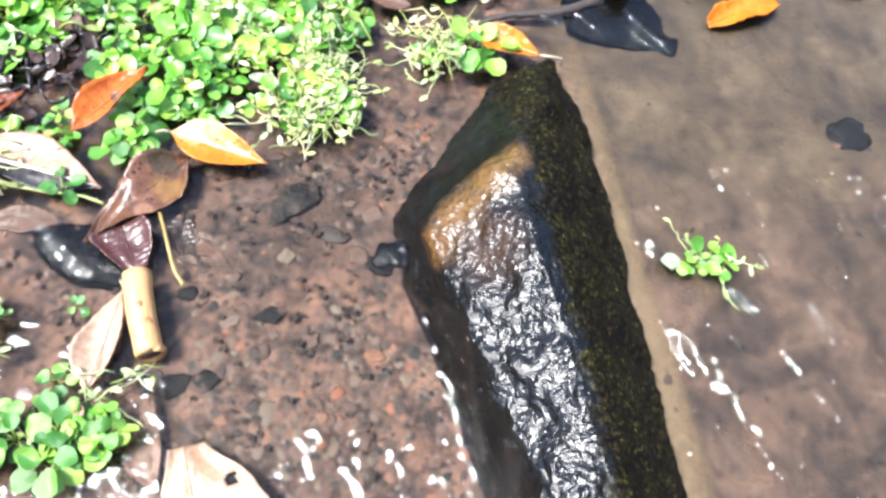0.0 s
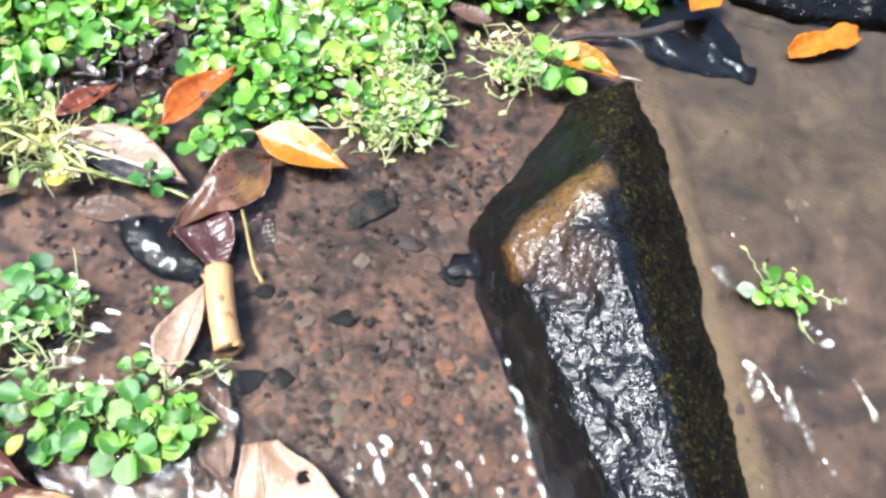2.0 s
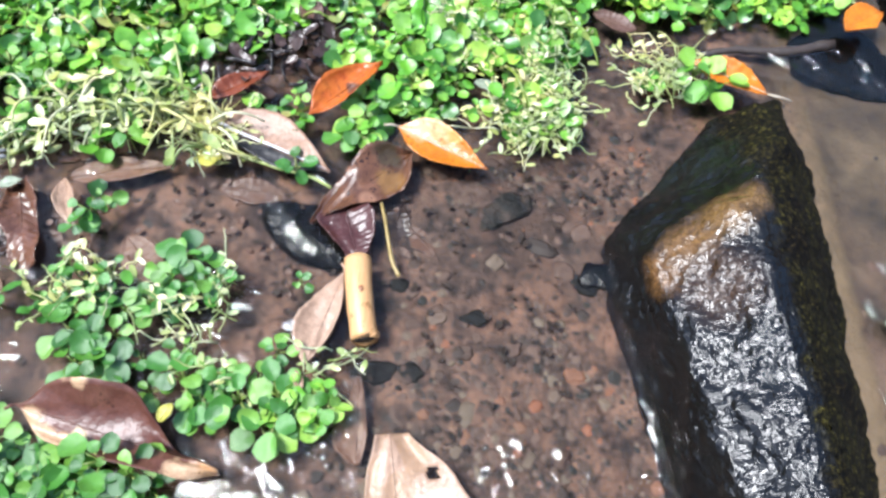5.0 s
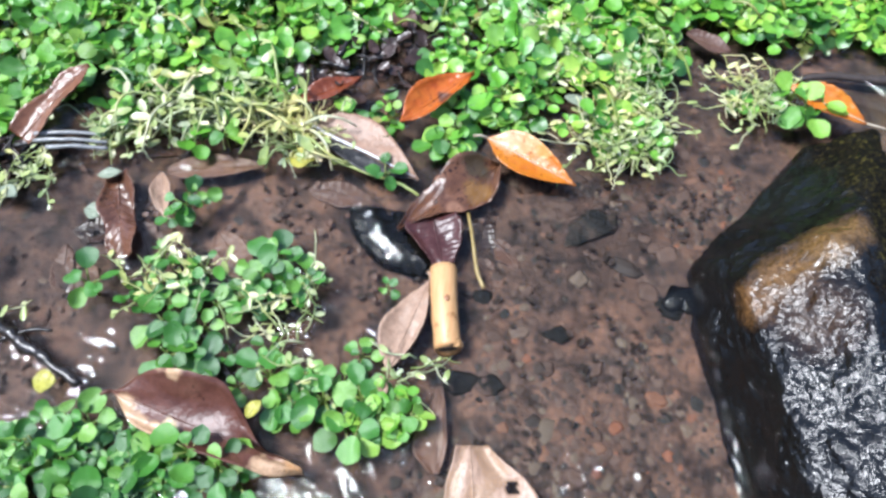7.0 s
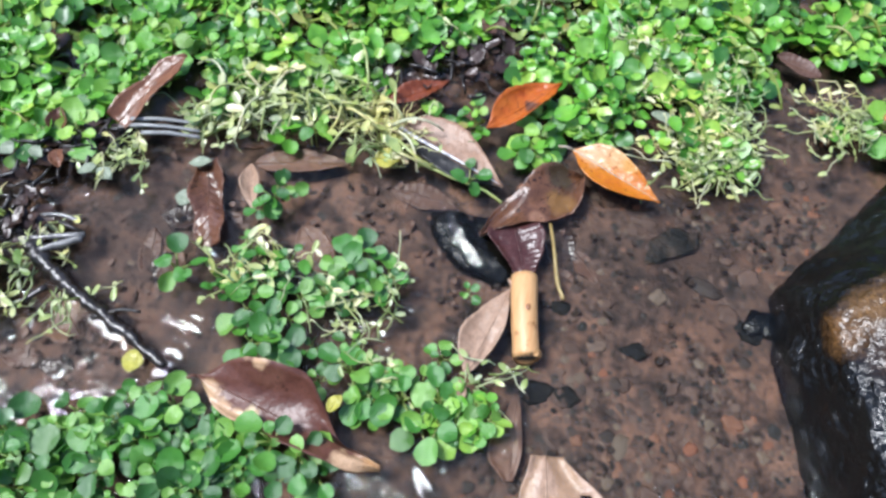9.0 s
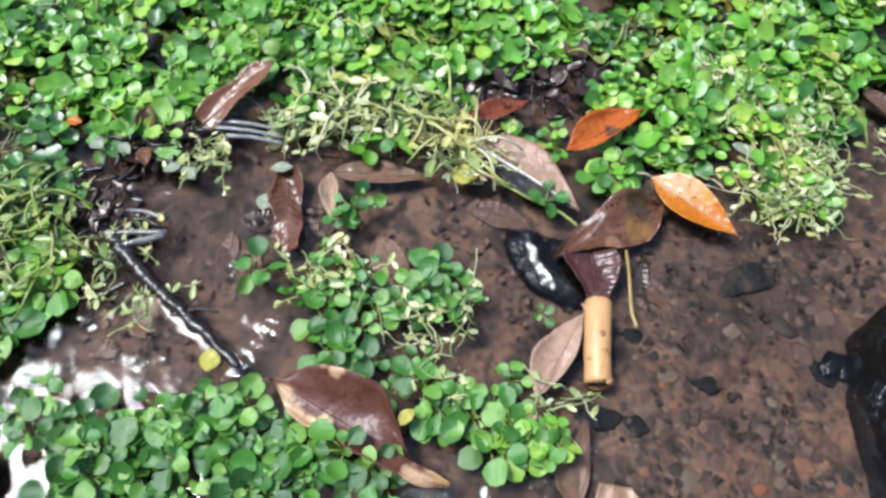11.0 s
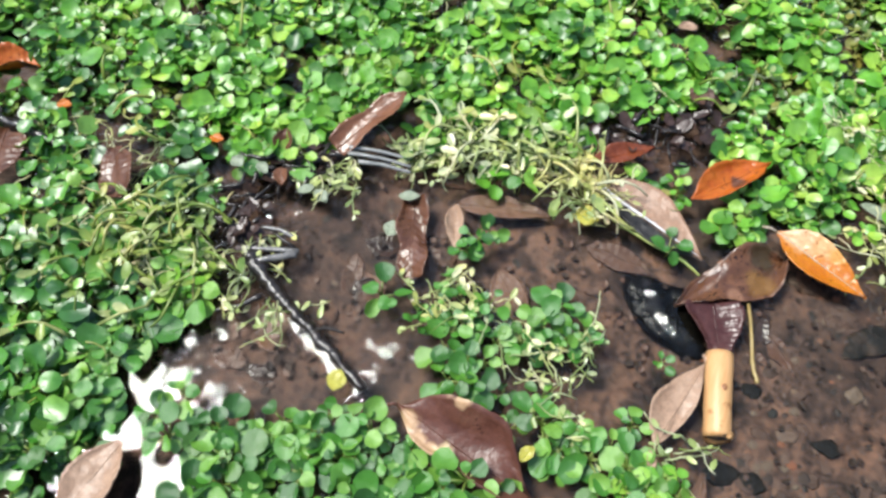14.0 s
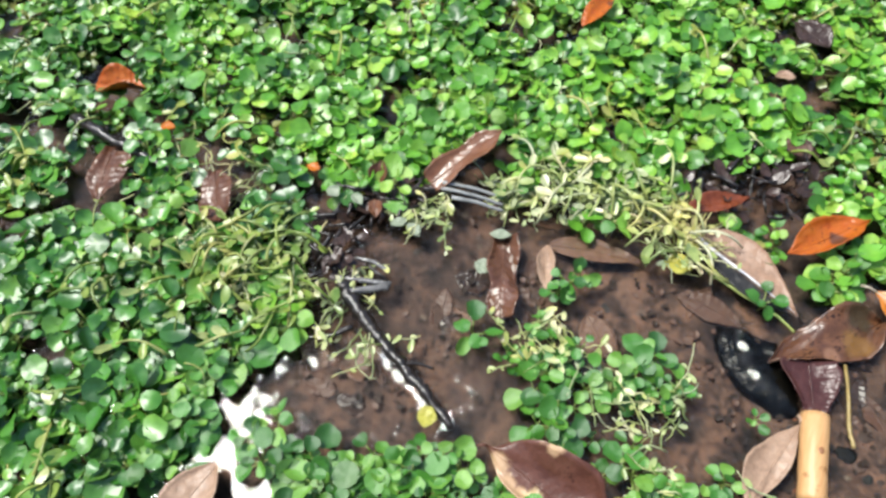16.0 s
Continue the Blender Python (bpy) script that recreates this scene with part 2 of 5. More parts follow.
def rock_material(name="wet_rock", patches=True, sunk=False):
    m, n, l = material(name)
    big = noise_of(n, l, 26, 6, 0.7)
    mid = noise_of(n, l, 90, 6, 0.72, distort=0.6)
    fine = noise_of(n, l, 330, 5, 0.75, distort=0.8)
    col = ramp(n, l, big, (0.3, (0.001, 0.0013, 0.0014)), (0.5, (0.003, 0.003, 0.0028)), (0.7, (0.009, 0.008, 0.006)))
    if sunk:
        col = ramp(n, l, mid, (0.35, (0.008, 0.009, 0.008)), (0.48, (0.022, 0.02, 0.017)), (0.6, (0.07, 0.05, 0.038)))
    if patches:
        c = n.new("ShaderNodeTexCoord")
        for spot, reach, tint, wide in (((0.146, -0.004, 0.033), 0.017, (0.16, 0.078, 0.024), (0.40, 0.8)), ((0.157, 0.01, 0.042), 0.02, (0.19, 0.1, 0.034), (0.38, 0.8)),
                                        ((0.172, 0.025, 0.05), 0.02, (0.2, 0.11, 0.036), (0.38, 0.8)), ((0.185, 0.034, 0.053), 0.016, (0.17, 0.095, 0.034), (0.40, 0.8)),
                                        ((0.17, -0.012, 0.045), 0.03, (0.05, 0.027, 0.014), (0.44, 0.76)),
                                        ((0.235, -0.13, 0.03), 0.03, (0.12, 0.075, 0.03), (0.46, 0.6)), ((0.165, 0.08, 0.015), 0.04, (0.006, 0.008, 0.006), (0.36, 0.5))):
            d = n.new("ShaderNodeVectorMath")
            d.operation = "DISTANCE"
            l.new(c.outputs["Object"], d.inputs[0])
            d.inputs[1].default_value = spot
            near = n.new("ShaderNodeMapRange")
            near.inputs["From Min"].default_value, near.inputs["From Max"].default_value = reach, reach * 0.3
            near.inputs["To Min"].default_value, near.inputs["To Max"].default_value = 0, 0.5
            l.new(d.outputs["Value"], near.inputs[0])
            s = n.new("ShaderNodeMath")
            s.operation = "MULTIPLY_ADD"
            l.new(calc(n, l, "ADD", calc(n, l, "MULTIPLY", mid, 0.55), calc(n, l, "MULTIPLY", fine, 0.45)), s.inputs[0])
            s.inputs[1].default_value = 0.6
            l.new(near.outputs[0], s.inputs[2])
            col = mixed(n, l, ramp(n, l, s.outputs[0], (wide[0], (0, 0, 0)), (wide[1] + 0.1, (1, 1, 1))), col, tint)
    col = mixed(n, l, 0.8, col, ramp(n, l, fine, (0.3, (0.25, 0.25, 0.25)), (0.5, (0.9, 0.9, 0.9)), (0.72, (1.9, 1.9, 1.9))), "MULTIPLY")
    relief = noise_of(n, l, 300, 2.5, 0.53, distort=0.3)
    pits = noise_of(n, l, 62, 2, 0.5, distort=0.3)
    high = calc(n, l, "ADD", calc(n, l, "MULTIPLY", relief, 0.55), calc(n, l, "MULTIPLY", pits, 1.15))
    gloss = 0.6 if sunk else 0.19
    if patches:
        # moss grows on the flank beyond the crest
        sep = n.new("ShaderNodeSeparateXYZ")
        l.new(c.outputs["Object"], sep.inputs[0])
        past = calc(n, l, "ADD", sep.outputs["X"], calc(n, l, "MULTIPLY", sep.outputs["Y"], 0.1))
        past = calc(n, l, "ADD", past, calc(n, l, "MULTIPLY", calc(n, l, "SUBTRACT", mid, 0.5), 0.03))
        edge = n.new("ShaderNodeMapRange")
        edge.inputs["From Min"].default_value, edge.inputs["From Max"].default_value = 0.1945, 0.201
        l.new(past, edge.inputs[0])
        tuft = noise_of(n, l, 420, 3, 0.7)
        clump = noise_of(n, l, 45, 3, 0.6)
        moss = ramp(n, l, tuft, (0.36, (0.0015, 0.0013, 0.001)), (0.52, (0.007, 0.0055, 0.003)), (0.62, (0.035, 0.026, 0.009)), (0.72, (0.12, 0.095, 0.034)))
        moss = mixed(n, l, 0.9, moss, ramp(n, l, clump, (0.35, (0.45, 0.4, 0.4)), (0.62, (1.25, 1.4, 0.8))), "MULTIPLY")
        col = mixed(n, l, edge.outputs[0], col, moss)
        gloss = calc(n, l, "MULTIPLY_ADD", edge.outputs[0], 0.5)
        gloss.node.inputs[2].default_value = 0.24
    sheen = 0.1 if sunk else 0.14
    if patches:
        sheen = calc(n, l, "MULTIPLY_ADD", edge.outputs[0], -0.29)
        sheen.node.inputs[2].default_value = 0.38
    finish(n, l, col, gloss, bumped(n, l, high, 1.0, 0.0026), sheen)
    return m


def pebble_material(name, per):
    m, n, l = material(name)
    if per == "object":
        src = n.new("ShaderNodeObjectInfo").outputs["Random"]
    else:
        src = n.new("ShaderNodeNewGeometry").outputs["Random Per Island"]
    col = ramp(n, l, src, (0.0, (0.025, 0.025, 0.023)), (0.12, (0.055, 0.041, 0.034)), (0.4, (0.104, 0.064, 0.048)),
               (0.75, (0.146, 0.092, 0.071)), (0.93, (0.17, 0.13, 0.095)), (0.99, (0.25, 0.1, 0.055)))
    grain = noise_of(n, l, 300, 4, 0.7)
    col = mixed(n, l, 0.6, col, ramp(n, l, grain, (0.3, (0.5, 0.5, 0.5)), (0.7, (1.3, 1.3, 1.3))), "MULTIPLY")
    finish(n, l, col, 0.62, bumped(n, l, grain, 0.3, 0.001), 0.2)
    return m


def green_material(name, dark, light, pale, rough=0.24, translucent=0.25, shine=0.6):
    m, n, l = material(name)
    oi = n.new("ShaderNodeObjectInfo").outputs["Random"]
    geo = n.new("ShaderNodeNewGeometry").outputs["Random Per Island"]
    add = n.new("ShaderNodeMath")
    add.operation = "ADD"
    l.new(oi, add.inputs[0])
    l.new(geo, add.inputs[1])
    fr = n.new("ShaderNodeMath")
    fr.operation = "FRACT"
    l.new(add.outputs[0], fr.inputs[0])
    col = ramp(n, l, fr.outputs[0], (0.0, dark), (0.55, light), (0.9, pale), (1.0, dark))
    mott = noise_of(n, l, 180, 3, 0.6)
    col = mixed(n, l, 0.5, col, ramp(n, l, mott, (0.3, (0.65, 0.7, 0.6)), (0.7, (1.25, 1.2, 1.2))), "MULTIPLY")
    patch = noise_of(n, l, 24, 4, 0.65, "Object")
    col = mixed(n, l, 0.8, col, ramp(n, l, patch, (0.36, (0.42, 0.55, 0.5)), (0.5, (1, 1, 1)), (0.64, (1.5, 1.18, 1.0))), "MULTIPLY")
    finish(n, l, col, rough, bumped(n, l, mott, 0.25, 0.001), shine, translucent)
    return m


def leaf_material(name, a, b, spot, rough=0.3, spots=0.64, translucent=0.12, half=None, side=1.0, shine=0.4, patches=(), relief=0.02):
    """Leaf along y: side veins slant off the midrib; half colours one side of it;
    patches are (x, y, reach, colour) of discoloured places and painted sheen on the blade."""
    m, n, l = material(name)
    c = n.new("ShaderNodeTexCoord")
    sep = n.new("ShaderNodeSeparateXYZ")
    l.new(c.outputs["Object"], sep.inputs[0])
    big = noise_of(n, l, 70, 4, 0.6)
    fine = noise_of(n, l, 380, 5, 0.7)
    away = calc(n, l, "ABSOLUTE", sep.outputs["X"])
    slant = calc(n, l, "SUBTRACT", sep.outputs["Y"], calc(n, l, "MULTIPLY", away, 0.8))
    slant = calc(n, l, "ADD", slant, calc(n, l, "MULTIPLY", big, 0.004))
    vein = calc(n, l, "ABSOLUTE", calc(n, l, "SINE", calc(n, l, "MULTIPLY", slant, 640.0)))
    col = ramp(n, l, big, (0.35, a), (0.65, b))
    if half:
        jag = calc(n, l, "ADD", calc(n, l, "MULTIPLY", sep.outputs["X"], side), calc(n, l, "MULTIPLY", big, 0.002))
        col = mixed(n, l, ramp(n, l, calc(n, l, "MULTIPLY", jag, 300.0), (0.2, (0, 0, 0)), (0.8, (1, 1, 1))), col, half)
    for px, py, reach, tint in patches:
        d = n.new("ShaderNodeVectorMath")
        d.operation = "DISTANCE"
        flat = n.new("ShaderNodeCombineXYZ")
        l.new(sep.outputs["X"], flat.inputs[0])
        l.new(sep.outputs["Y"], flat.inputs[1])
        l.new(flat.outputs[0], d.inputs[0])
        d.inputs[1].default_value = (px, py, 0)
        near = n.new("ShaderNodeMapRange")
        near.inputs["From Min"].default_value, near.inputs["From Max"].default_value = reach * 1.05, reach * 0.6
        rugged = calc(n, l, "ADD", calc(n, l, "MULTIPLY", calc(n, l, "SUBTRACT", big, 0.5), reach * 1.8), calc(n, l, "MULTIPLY", calc(n, l, "SUBTRACT", fine, 0.5), reach * 1.0))
        l.new(calc(n, l, "ADD", d.outputs["Value"], rugged), near.inputs[0])
        col = mixed(n, l, near.outputs[0], col, tint)
    col = mixed(n, l, 0.5, col, ramp(n, l, vein, (0.0, (1.25, 1.2, 1.15)), (0.14, (0.97, 0.97, 0.97)), (1.0, (1, 1, 1))), "MULTIPLY")
    col = mixed(n, l, 0.6, col, ramp(n, l, fine, (0.3, (0.6, 0.6, 0.6)), (0.6, (1.15, 1.15, 1.15))), "MULTIPLY")
    blot = calc(n, l, "ADD", calc(n, l, "MULTIPLY", fine, 0.6), calc(n, l, "MULTIPLY", big, 0.4))
    col = mixed(n, l, ramp(n, l, blot, (spots - 0.05, (0, 0, 0)), (spots, (1, 1, 1))), col, spot)
    high = calc(n, l, "ADD", calc(n, l, "MULTIPLY", vein, relief), big)
    finish(n, l, col, rough, bumped(n, l, high, 0.7, 0.0026), shine, translucent)
    return m


def wood_material(name, a, b, dark, rough=0.4, shine=0.5):
    m, n, l = material(name)
    grain = noise_of(n, l, 60, 5, 0.7, stretch=(4, 0.5, 4))
    blot = noise_of(n, l, 90, 3, 0.6)
    col = ramp(n, l, grain, (0.3, a), (0.7, b))
    col = mixed(n, l, ramp(n, l, blot, (0.66, (0, 0, 0)), (0.74, (1, 1, 1))), col, dark)
    finish(n, l, col, rough, bumped(n, l, grain, 0.4, 0.001), shine)
    return m


MUD = mud_material()
WATER = water_material()
ROCK = rock_material()
SUNKROCK = rock_material("sunken_rock", False, True)
BLACKROCK = rock_material("wet_black_stone", False)
PEBBLE = pebble_material("pebble", "object")
GRAVEL = pebble_material("gravel", "island")
CRESS = green_material("cress_green", (0.06, 0.24, 0.026), (0.21, 0.6, 0.05), (0.46, 0.78, 0.11), 0.42, 0.32, 0.8)
CRESSDEEP = green_material("deep_cress_green", (0.035, 0.15, 0.022), (0.1, 0.37, 0.038), (0.27, 0.56, 0.085), 0.4, 0.26, 0.85)
OLDCRESS = green_material("yellowing_cress", (0.04, 0.12, 0.016), (0.14, 0.27, 0.04), (0.36, 0.36, 0.09), 0.35, 0.3, 0.6)
STALK = green_material("stalk_green", (0.2, 0.34, 0.05), (0.36, 0.48, 0.1), (0.52, 0.56, 0.2), 0.35)
PALE = green_material("pale_weed", (0.4, 0.5, 0.14), (0.66, 0.74, 0.3), (0.85, 0.84, 0.56), 0.35)
ORANGE = leaf_material("orange_leaf", (0.6, 0.15, 0.008), (0.72, 0.25, 0.015), (0.22, 0.05, 0.008), 0.35)
# cream patches hold the paler half's own tone and its painted sheen
PALEORANGE = leaf_material("two_tone_leaf", (0.56, 0.14, 0.006), (0.72, 0.25, 0.012), (0.3, 0.08, 0.01), 0.35, 0.6,
                           patches=[(-0.007, 0.012, 0.012, (0.8, 0.5, 0.26)), (-0.010, 0.024, 0.009, (0.8, 0.46, 0.2)), (-0.010, 0.033, 0.006, (0.76, 0.38, 0.1))])
CREAM = leaf_material("bleached_leaf", (0.3, 0.36, 0.24), (0.42, 0.46, 0.34), (0.25, 0.25, 0.18), 0.4)
RUST = leaf_material("rust_leaf", (0.48, 0.09, 0.01), (0.66, 0.18, 0.018), (0.14, 0.03, 0.01), 0.35, 0.6, patches=[(0.003, 0.031, 0.005, (0.16, 0.06, 0.03))])
REDDISH = leaf_material("red_brown_leaf", (0.16, 0.035, 0.014), (0.28, 0.07, 0.025), (0.06, 0.018, 0.01), 0.3)
BROWN = leaf_material("wet_brown_leaf", (0.10, 0.038, 0.02), (0.2, 0.085, 0.045), (0.05, 0.018, 0.012), 0.3)
DRY = (0.66, 0.42, 0.24)
RIMMED = leaf_material("tan_rimmed_leaf", (0.11, 0.036, 0.022), (0.19, 0.075, 0.05), (0.05, 0.018, 0.012), 0.4, shine=0.45,
                       patches=[(0.005, 0.009, 0.0075, DRY), (0.0085, 0.018, 0.006, DRY), (0.009, 0.026, 0.005, DRY), (0.006, 0.033, 0.0055, (0.7, 0.5, 0.24)),
                                (-0.0175, 0.028, 0.0042, DRY), (-0.018, 0.02, 0.004, DRY), (0.003, 0.095, 0.010, (0.62, 0.36, 0.17)), (0.006, 0.082, 0.006, DRY), (0.004, 0.088, 0.006, DRY)])
GLINT = leaf_material("ribbed_brown_leaf", (0.12, 0.048, 0.028), (0.24, 0.105, 0.06), (0.05, 0.018, 0.012), 0.3, 0.6, shine=0.5, relief=0.14)
CURLED = leaf_material("glossy_brown_leaf", (0.17, 0.065, 0.03), (0.3, 0.13, 0.065), (0.08, 0.03, 0.015), 0.28, shine=0.5)
SODDEN = leaf_material("mottled_sodden_leaf", (0.09, 0.036, 0.022), (0.27, 0.12, 0.06), (0.04, 0.016, 0.01), 0.3, 0.58, shine=0.45,
                       patches=[(0.006, 0.05, 0.009, (0.26, 0.13, 0.04)), (-0.006, 0.058, 0.009, (0.09, 0.06, 0.03)), (0.009, 0.032, 0.005, (0.34, 0.17, 0.1))])
MAROON = leaf_material("maroon_leaf", (0.07, 0.022, 0.02), (0.11, 0.04, 0.034), (0.03, 0.01, 0.01), 0.3)
TAN = leaf_material("tan_leaf", (0.4, 0.25, 0.165), (0.56, 0.37, 0.25), (0.24, 0.12, 0.07), 0.45, 0.7)
# tan lightened so the colour takes in whitish glare on the leaf
HOLED = leaf_material("soaked_tan_leaf", (0.4, 0.25, 0.165), (0.54, 0.35, 0.235), (0.2, 0.1, 0.06), 0.4, 0.68)
HALFWET = leaf_material("half_wet_leaf", (0.34, 0.2, 0.13), (0.46, 0.27, 0.17), (0.14, 0.06, 0.035), 0.45, half=(0.035, 0.032, 0.03))
DULL = leaf_material("sodden_leaf", (0.12, 0.062, 0.042), (0.17, 0.088, 0.06), (0.07, 0.035, 0.022), 0.5)
UMBER = leaf_material("umber_leaf", (0.04, 0.024, 0.018), (0.08, 0.045, 0.035), (0.02, 0.012, 0.01), 0.3)
CRUMB = leaf_material("rotten_crumb", (0.022, 0.016, 0.013), (0.07, 0.045, 0.034), (0.008, 0.006, 0.005), 0.6, shine=0.15)
STRAW = leaf_material("straw_stem", (0.4, 0.28, 0.09), (0.5, 0.37, 0.14), (0.2, 0.12, 0.05), 0.4)
YELLOW = leaf_material("yellow_leaf", (0.5, 0.46, 0.06), (0.62, 0.58, 0.14), (0.35, 0.28, 0.05))
BARK = wood_material("peeled_wood", (0.62, 0.31, 0.12), (0.76, 0.46, 0.21), (0.36, 0.17, 0.06), 0.42, 0.35)
TWIG = wood_material("wet_twig", (0.012, 0.01, 0.009), (0.035, 0.025, 0.02), (0.06, 0.05, 0.04), 0.3)
WOOD_AND_HOLLOW = wood_material("dark_wood_and_hollow", (0.03, 0.02, 0.015), (0.06, 0.04, 0.03), (0.02, 0.015, 0.01), 0.6)


# ---- shared builders ----
def mesh_object(name, verts, faces, mat, parent=None, smooth=True, label=""):
    me = bpy.data.meshes.new(name)
    me.from_pydata([tuple(v) for v in verts], [], faces)
    if smooth:
        me.shade_smooth()
    me.materials.append(mat)
    ob = new(name, me)
    if parent is not None:
        ob.parent = parent
    if label:
        tagged(ob, label)
    return ob


def part(name, bm, mat, parent=None, label="", smooth=True):
    me = bpy.data.meshes.new(name)
    bm.to_mesh(me)
    bm.free()
    if smooth:
        me.shade_smooth()
    me.materials.append(mat)
    ob = new(name, me)
    if parent is not None:
        ob.parent = parent
    if label:
        tagged(ob, label)
    return ob


def inside(poly, x, y):
    hit = False
    for (ax, ay), (bx, by) in zip(poly, poly[1:] + poly[:1]):
        if (ay > y) != (by > y) and x < (bx - ax) * (y - ay) / (by - ay) + ax:
            hit = not hit
    return hit


def glide(points, steps):
    """Points along a smooth line through the given points."""
    ps = [Vector(p) for p in points]
    ps = [ps[0] * 2 - ps[1]] + ps + [ps[-1] * 2 - ps[-2]]
    out = []
    for a, b, c, d in zip(ps, ps[1:], ps[2:], ps[3:]):
        for i in range(steps):
            t = i / steps
            out.append(0.5 * ((2 * b) + (c - a) * t + (2 * a - 5 * b + 4 * c - d) * t * t + (3 * b - a - 3 * c + d) * t ** 3))
    return out + [ps[-2]]


def tube_arrays(path, radius, sides=6, rough=0.0, seed=0):
    """Vertices and faces of a tapering tube; radius is one number, or a start and an end."""
    r0, r1 = radius if isinstance(radius, tuple) else (radius, radius)
    path = [Vector(p) for p in path]
    rng = random.Random(seed)
    verts, faces = [], []
    for i, p in enumerate(path):
        way = (path[min(i + 1, len(path) - 1)] - path[max(i - 1, 0)]).normalized()
        side = way.cross(Vector((0, 0, 1)))
        side = side.normalized() if side.length > 1e-4 else Vector((1, 0, 0))
        up = side.cross(way)
        r = r0 + (r1 - r0) * i / (len(path) - 1)
        for k in range(sides):
            a = 2 * math.pi * k / sides
            rr = r * (1 + rough * rng.uniform(-1, 1))
            verts.append(p + side * (rr * math.cos(a)) + up * (rr * math.sin(a)))
    for i in range(len(path) - 1):
        for k in range(sides):
            k2 = (k + 1) % sides
            faces.append((i * sides + k, i * sides + k2, (i + 1) * sides + k2, (i + 1) * sides + k))
    faces.append(tuple(range(sides))[::-1])
    faces.append(tuple(range((len(path) - 1) * sides, len(path) * sides)))
    return verts, faces


def tube(name, path, radius, mat, parent=None, sides=6, rough=0.0, label="", seed=0):
    v, f = tube_arrays(path, radius, sides, rough, seed)
    return mesh_object(name, v, f, mat, parent, True, label)


# ---- ground, stream bed and water ----
UPPER = [(0.254, 0.204), (0.166, 0.189), (0.117, 0.19), (0.112, 0.142), (0.11, 0.094), (0.092, 0.088), (0.068, 0.087), (0.054, 0.1),
         (0.04, 0.104), (0.006, 0.09), (-0.008, 0.074), (-0.025, 0.056), (-0.05, 0.05), (-0.06, 0.065), (-0.098, 0.068), (-0.132, 0.07), (-0.138, 0.045),
         (-0.167, 0.038), (-0.192, 0.039), (-0.213, 0.037), (-0.257, 0.024), (-0.286, 0.0), (-0.299, -0.031), (-0.302, -0.051),
         (-0.289, -0.069), (-0.265, -0.081), (-0.279, -0.105), (-0.285, -0.123), (-0.28, -0.135), (-0.277, -0.149), (-0.272, -0.16),
         (-0.255, -0.185), (-0.263, -0.4), (-1.0, -0.4), (-1.0, 0.7), (0.4, 0.7), (0.3, 0.24)]
ISLAND = [(-0.195, -0.039), (-0.152, -0.023), (-0.121, -0.039), (-0.093, -0.01), (-0.065, -0.026), (-0.08, -0.047), (-0.056, -0.065),
          (-0.033, -0.043), (-0.023, -0.056), (-0.001, -0.053), (0.006, -0.077), (-0.01, -0.096), (-0.033, -0.105), (-0.056, -0.12),
          (-0.076, -0.128), (-0.072, -0.138), (-0.12, -0.155), (-0.15, -0.19), (-0.22, -0.2), (-0.236, -0.134), (-0.213, -0.12), (-0.171, -0.1),
          (-0.162, -0.083), (-0.135, -0.072), (-0.147, -0.066), (-0.183, -0.063)]
POOL = [(-0.277, -0.134), (-0.271, -0.116), (-0.244, -0.089), (-0.209, -0.096), (-0.179, -0.101), (-0.2, -0.123), (-0.216, -0.132),
        (-0.247, -0.139), (-0.272, -0.146)]
BARE = [(-0.121, 0.112), (-0.098, 0.129), (-0.07, 0.142), (-0.046, 0.153), (-0.04, 0.133), (-0.056, 0.111), (-0.078, 0.096), (-0.105, 0.091)]


def planted(x, y):
    """Whether cress grows here; the crowns overhang their feet, so the outlines lie a little out from them."""
    x, y = x + 0.02 * (x + 0.05), y + 0.022 * (y + 0.17)
    jx = x + 0.006 * noise.noise(Vector((x * 90, y * 90, 3)))
    jy = y + 0.006 * noise.noise(Vector((x * 90, y * 90, 9)))
    if inside(POOL, jx, jy) or inside(BARE, jx, jy):
        return False
    return inside(UPPER, jx, jy) or inside(ISLAND, jx, jy)


def smooth_step(a, b, v):
    t = min(1.0, max(0.0, (v - a) / (b - a)))
    return t * t * (3 - 2 * t)


def ground_z(x, y):
    z = -0.011
    z += 0.0035 * noise.noise(Vector((x * 14, y * 14, 0))) + 0.0022 * noise.noise(Vector((x * 45, y * 45, 5)))
    z += 0.0009 * noise.noise(Vector((x * 160, y * 160, 7)))
    z += 0.006 * smooth_step(0.22, 0.3, x)
    far = max(abs(x + 0.1) - 0.75, abs(y - 0.05) - 0.6)
    z += 0.05 * smooth_step(0, 0.5, far) + 0.01 * min(30, max(0, far)) * noise.noise(Vector((x * 0.7, y * 0.7, 2)))
    # silt washed up against the far foot of the rock
    z += 0.004 * max(0.0, 1 - abs(x + 0.09 * y - 0.2585) / 0.012) * (1 - smooth_step(0.13, 0.22, abs(y + 0.03)))
    # unseen banks added well outside the view, to keep bright horizon out of reflections
    z += 1.6 * smooth_step(0.6, 3.5, far)
    return z


def axis(lo, hi, step):
    inner = list(np.arange(lo, hi + step / 2, step))
    out, d = [], step
    a, b = lo, hi
    low, high = [], []
    while b < 300:
        d *= 1.35
        a, b = a - d, b + d
        low.append(a)
        high.append(b)
    return low[::-1] + inner + high


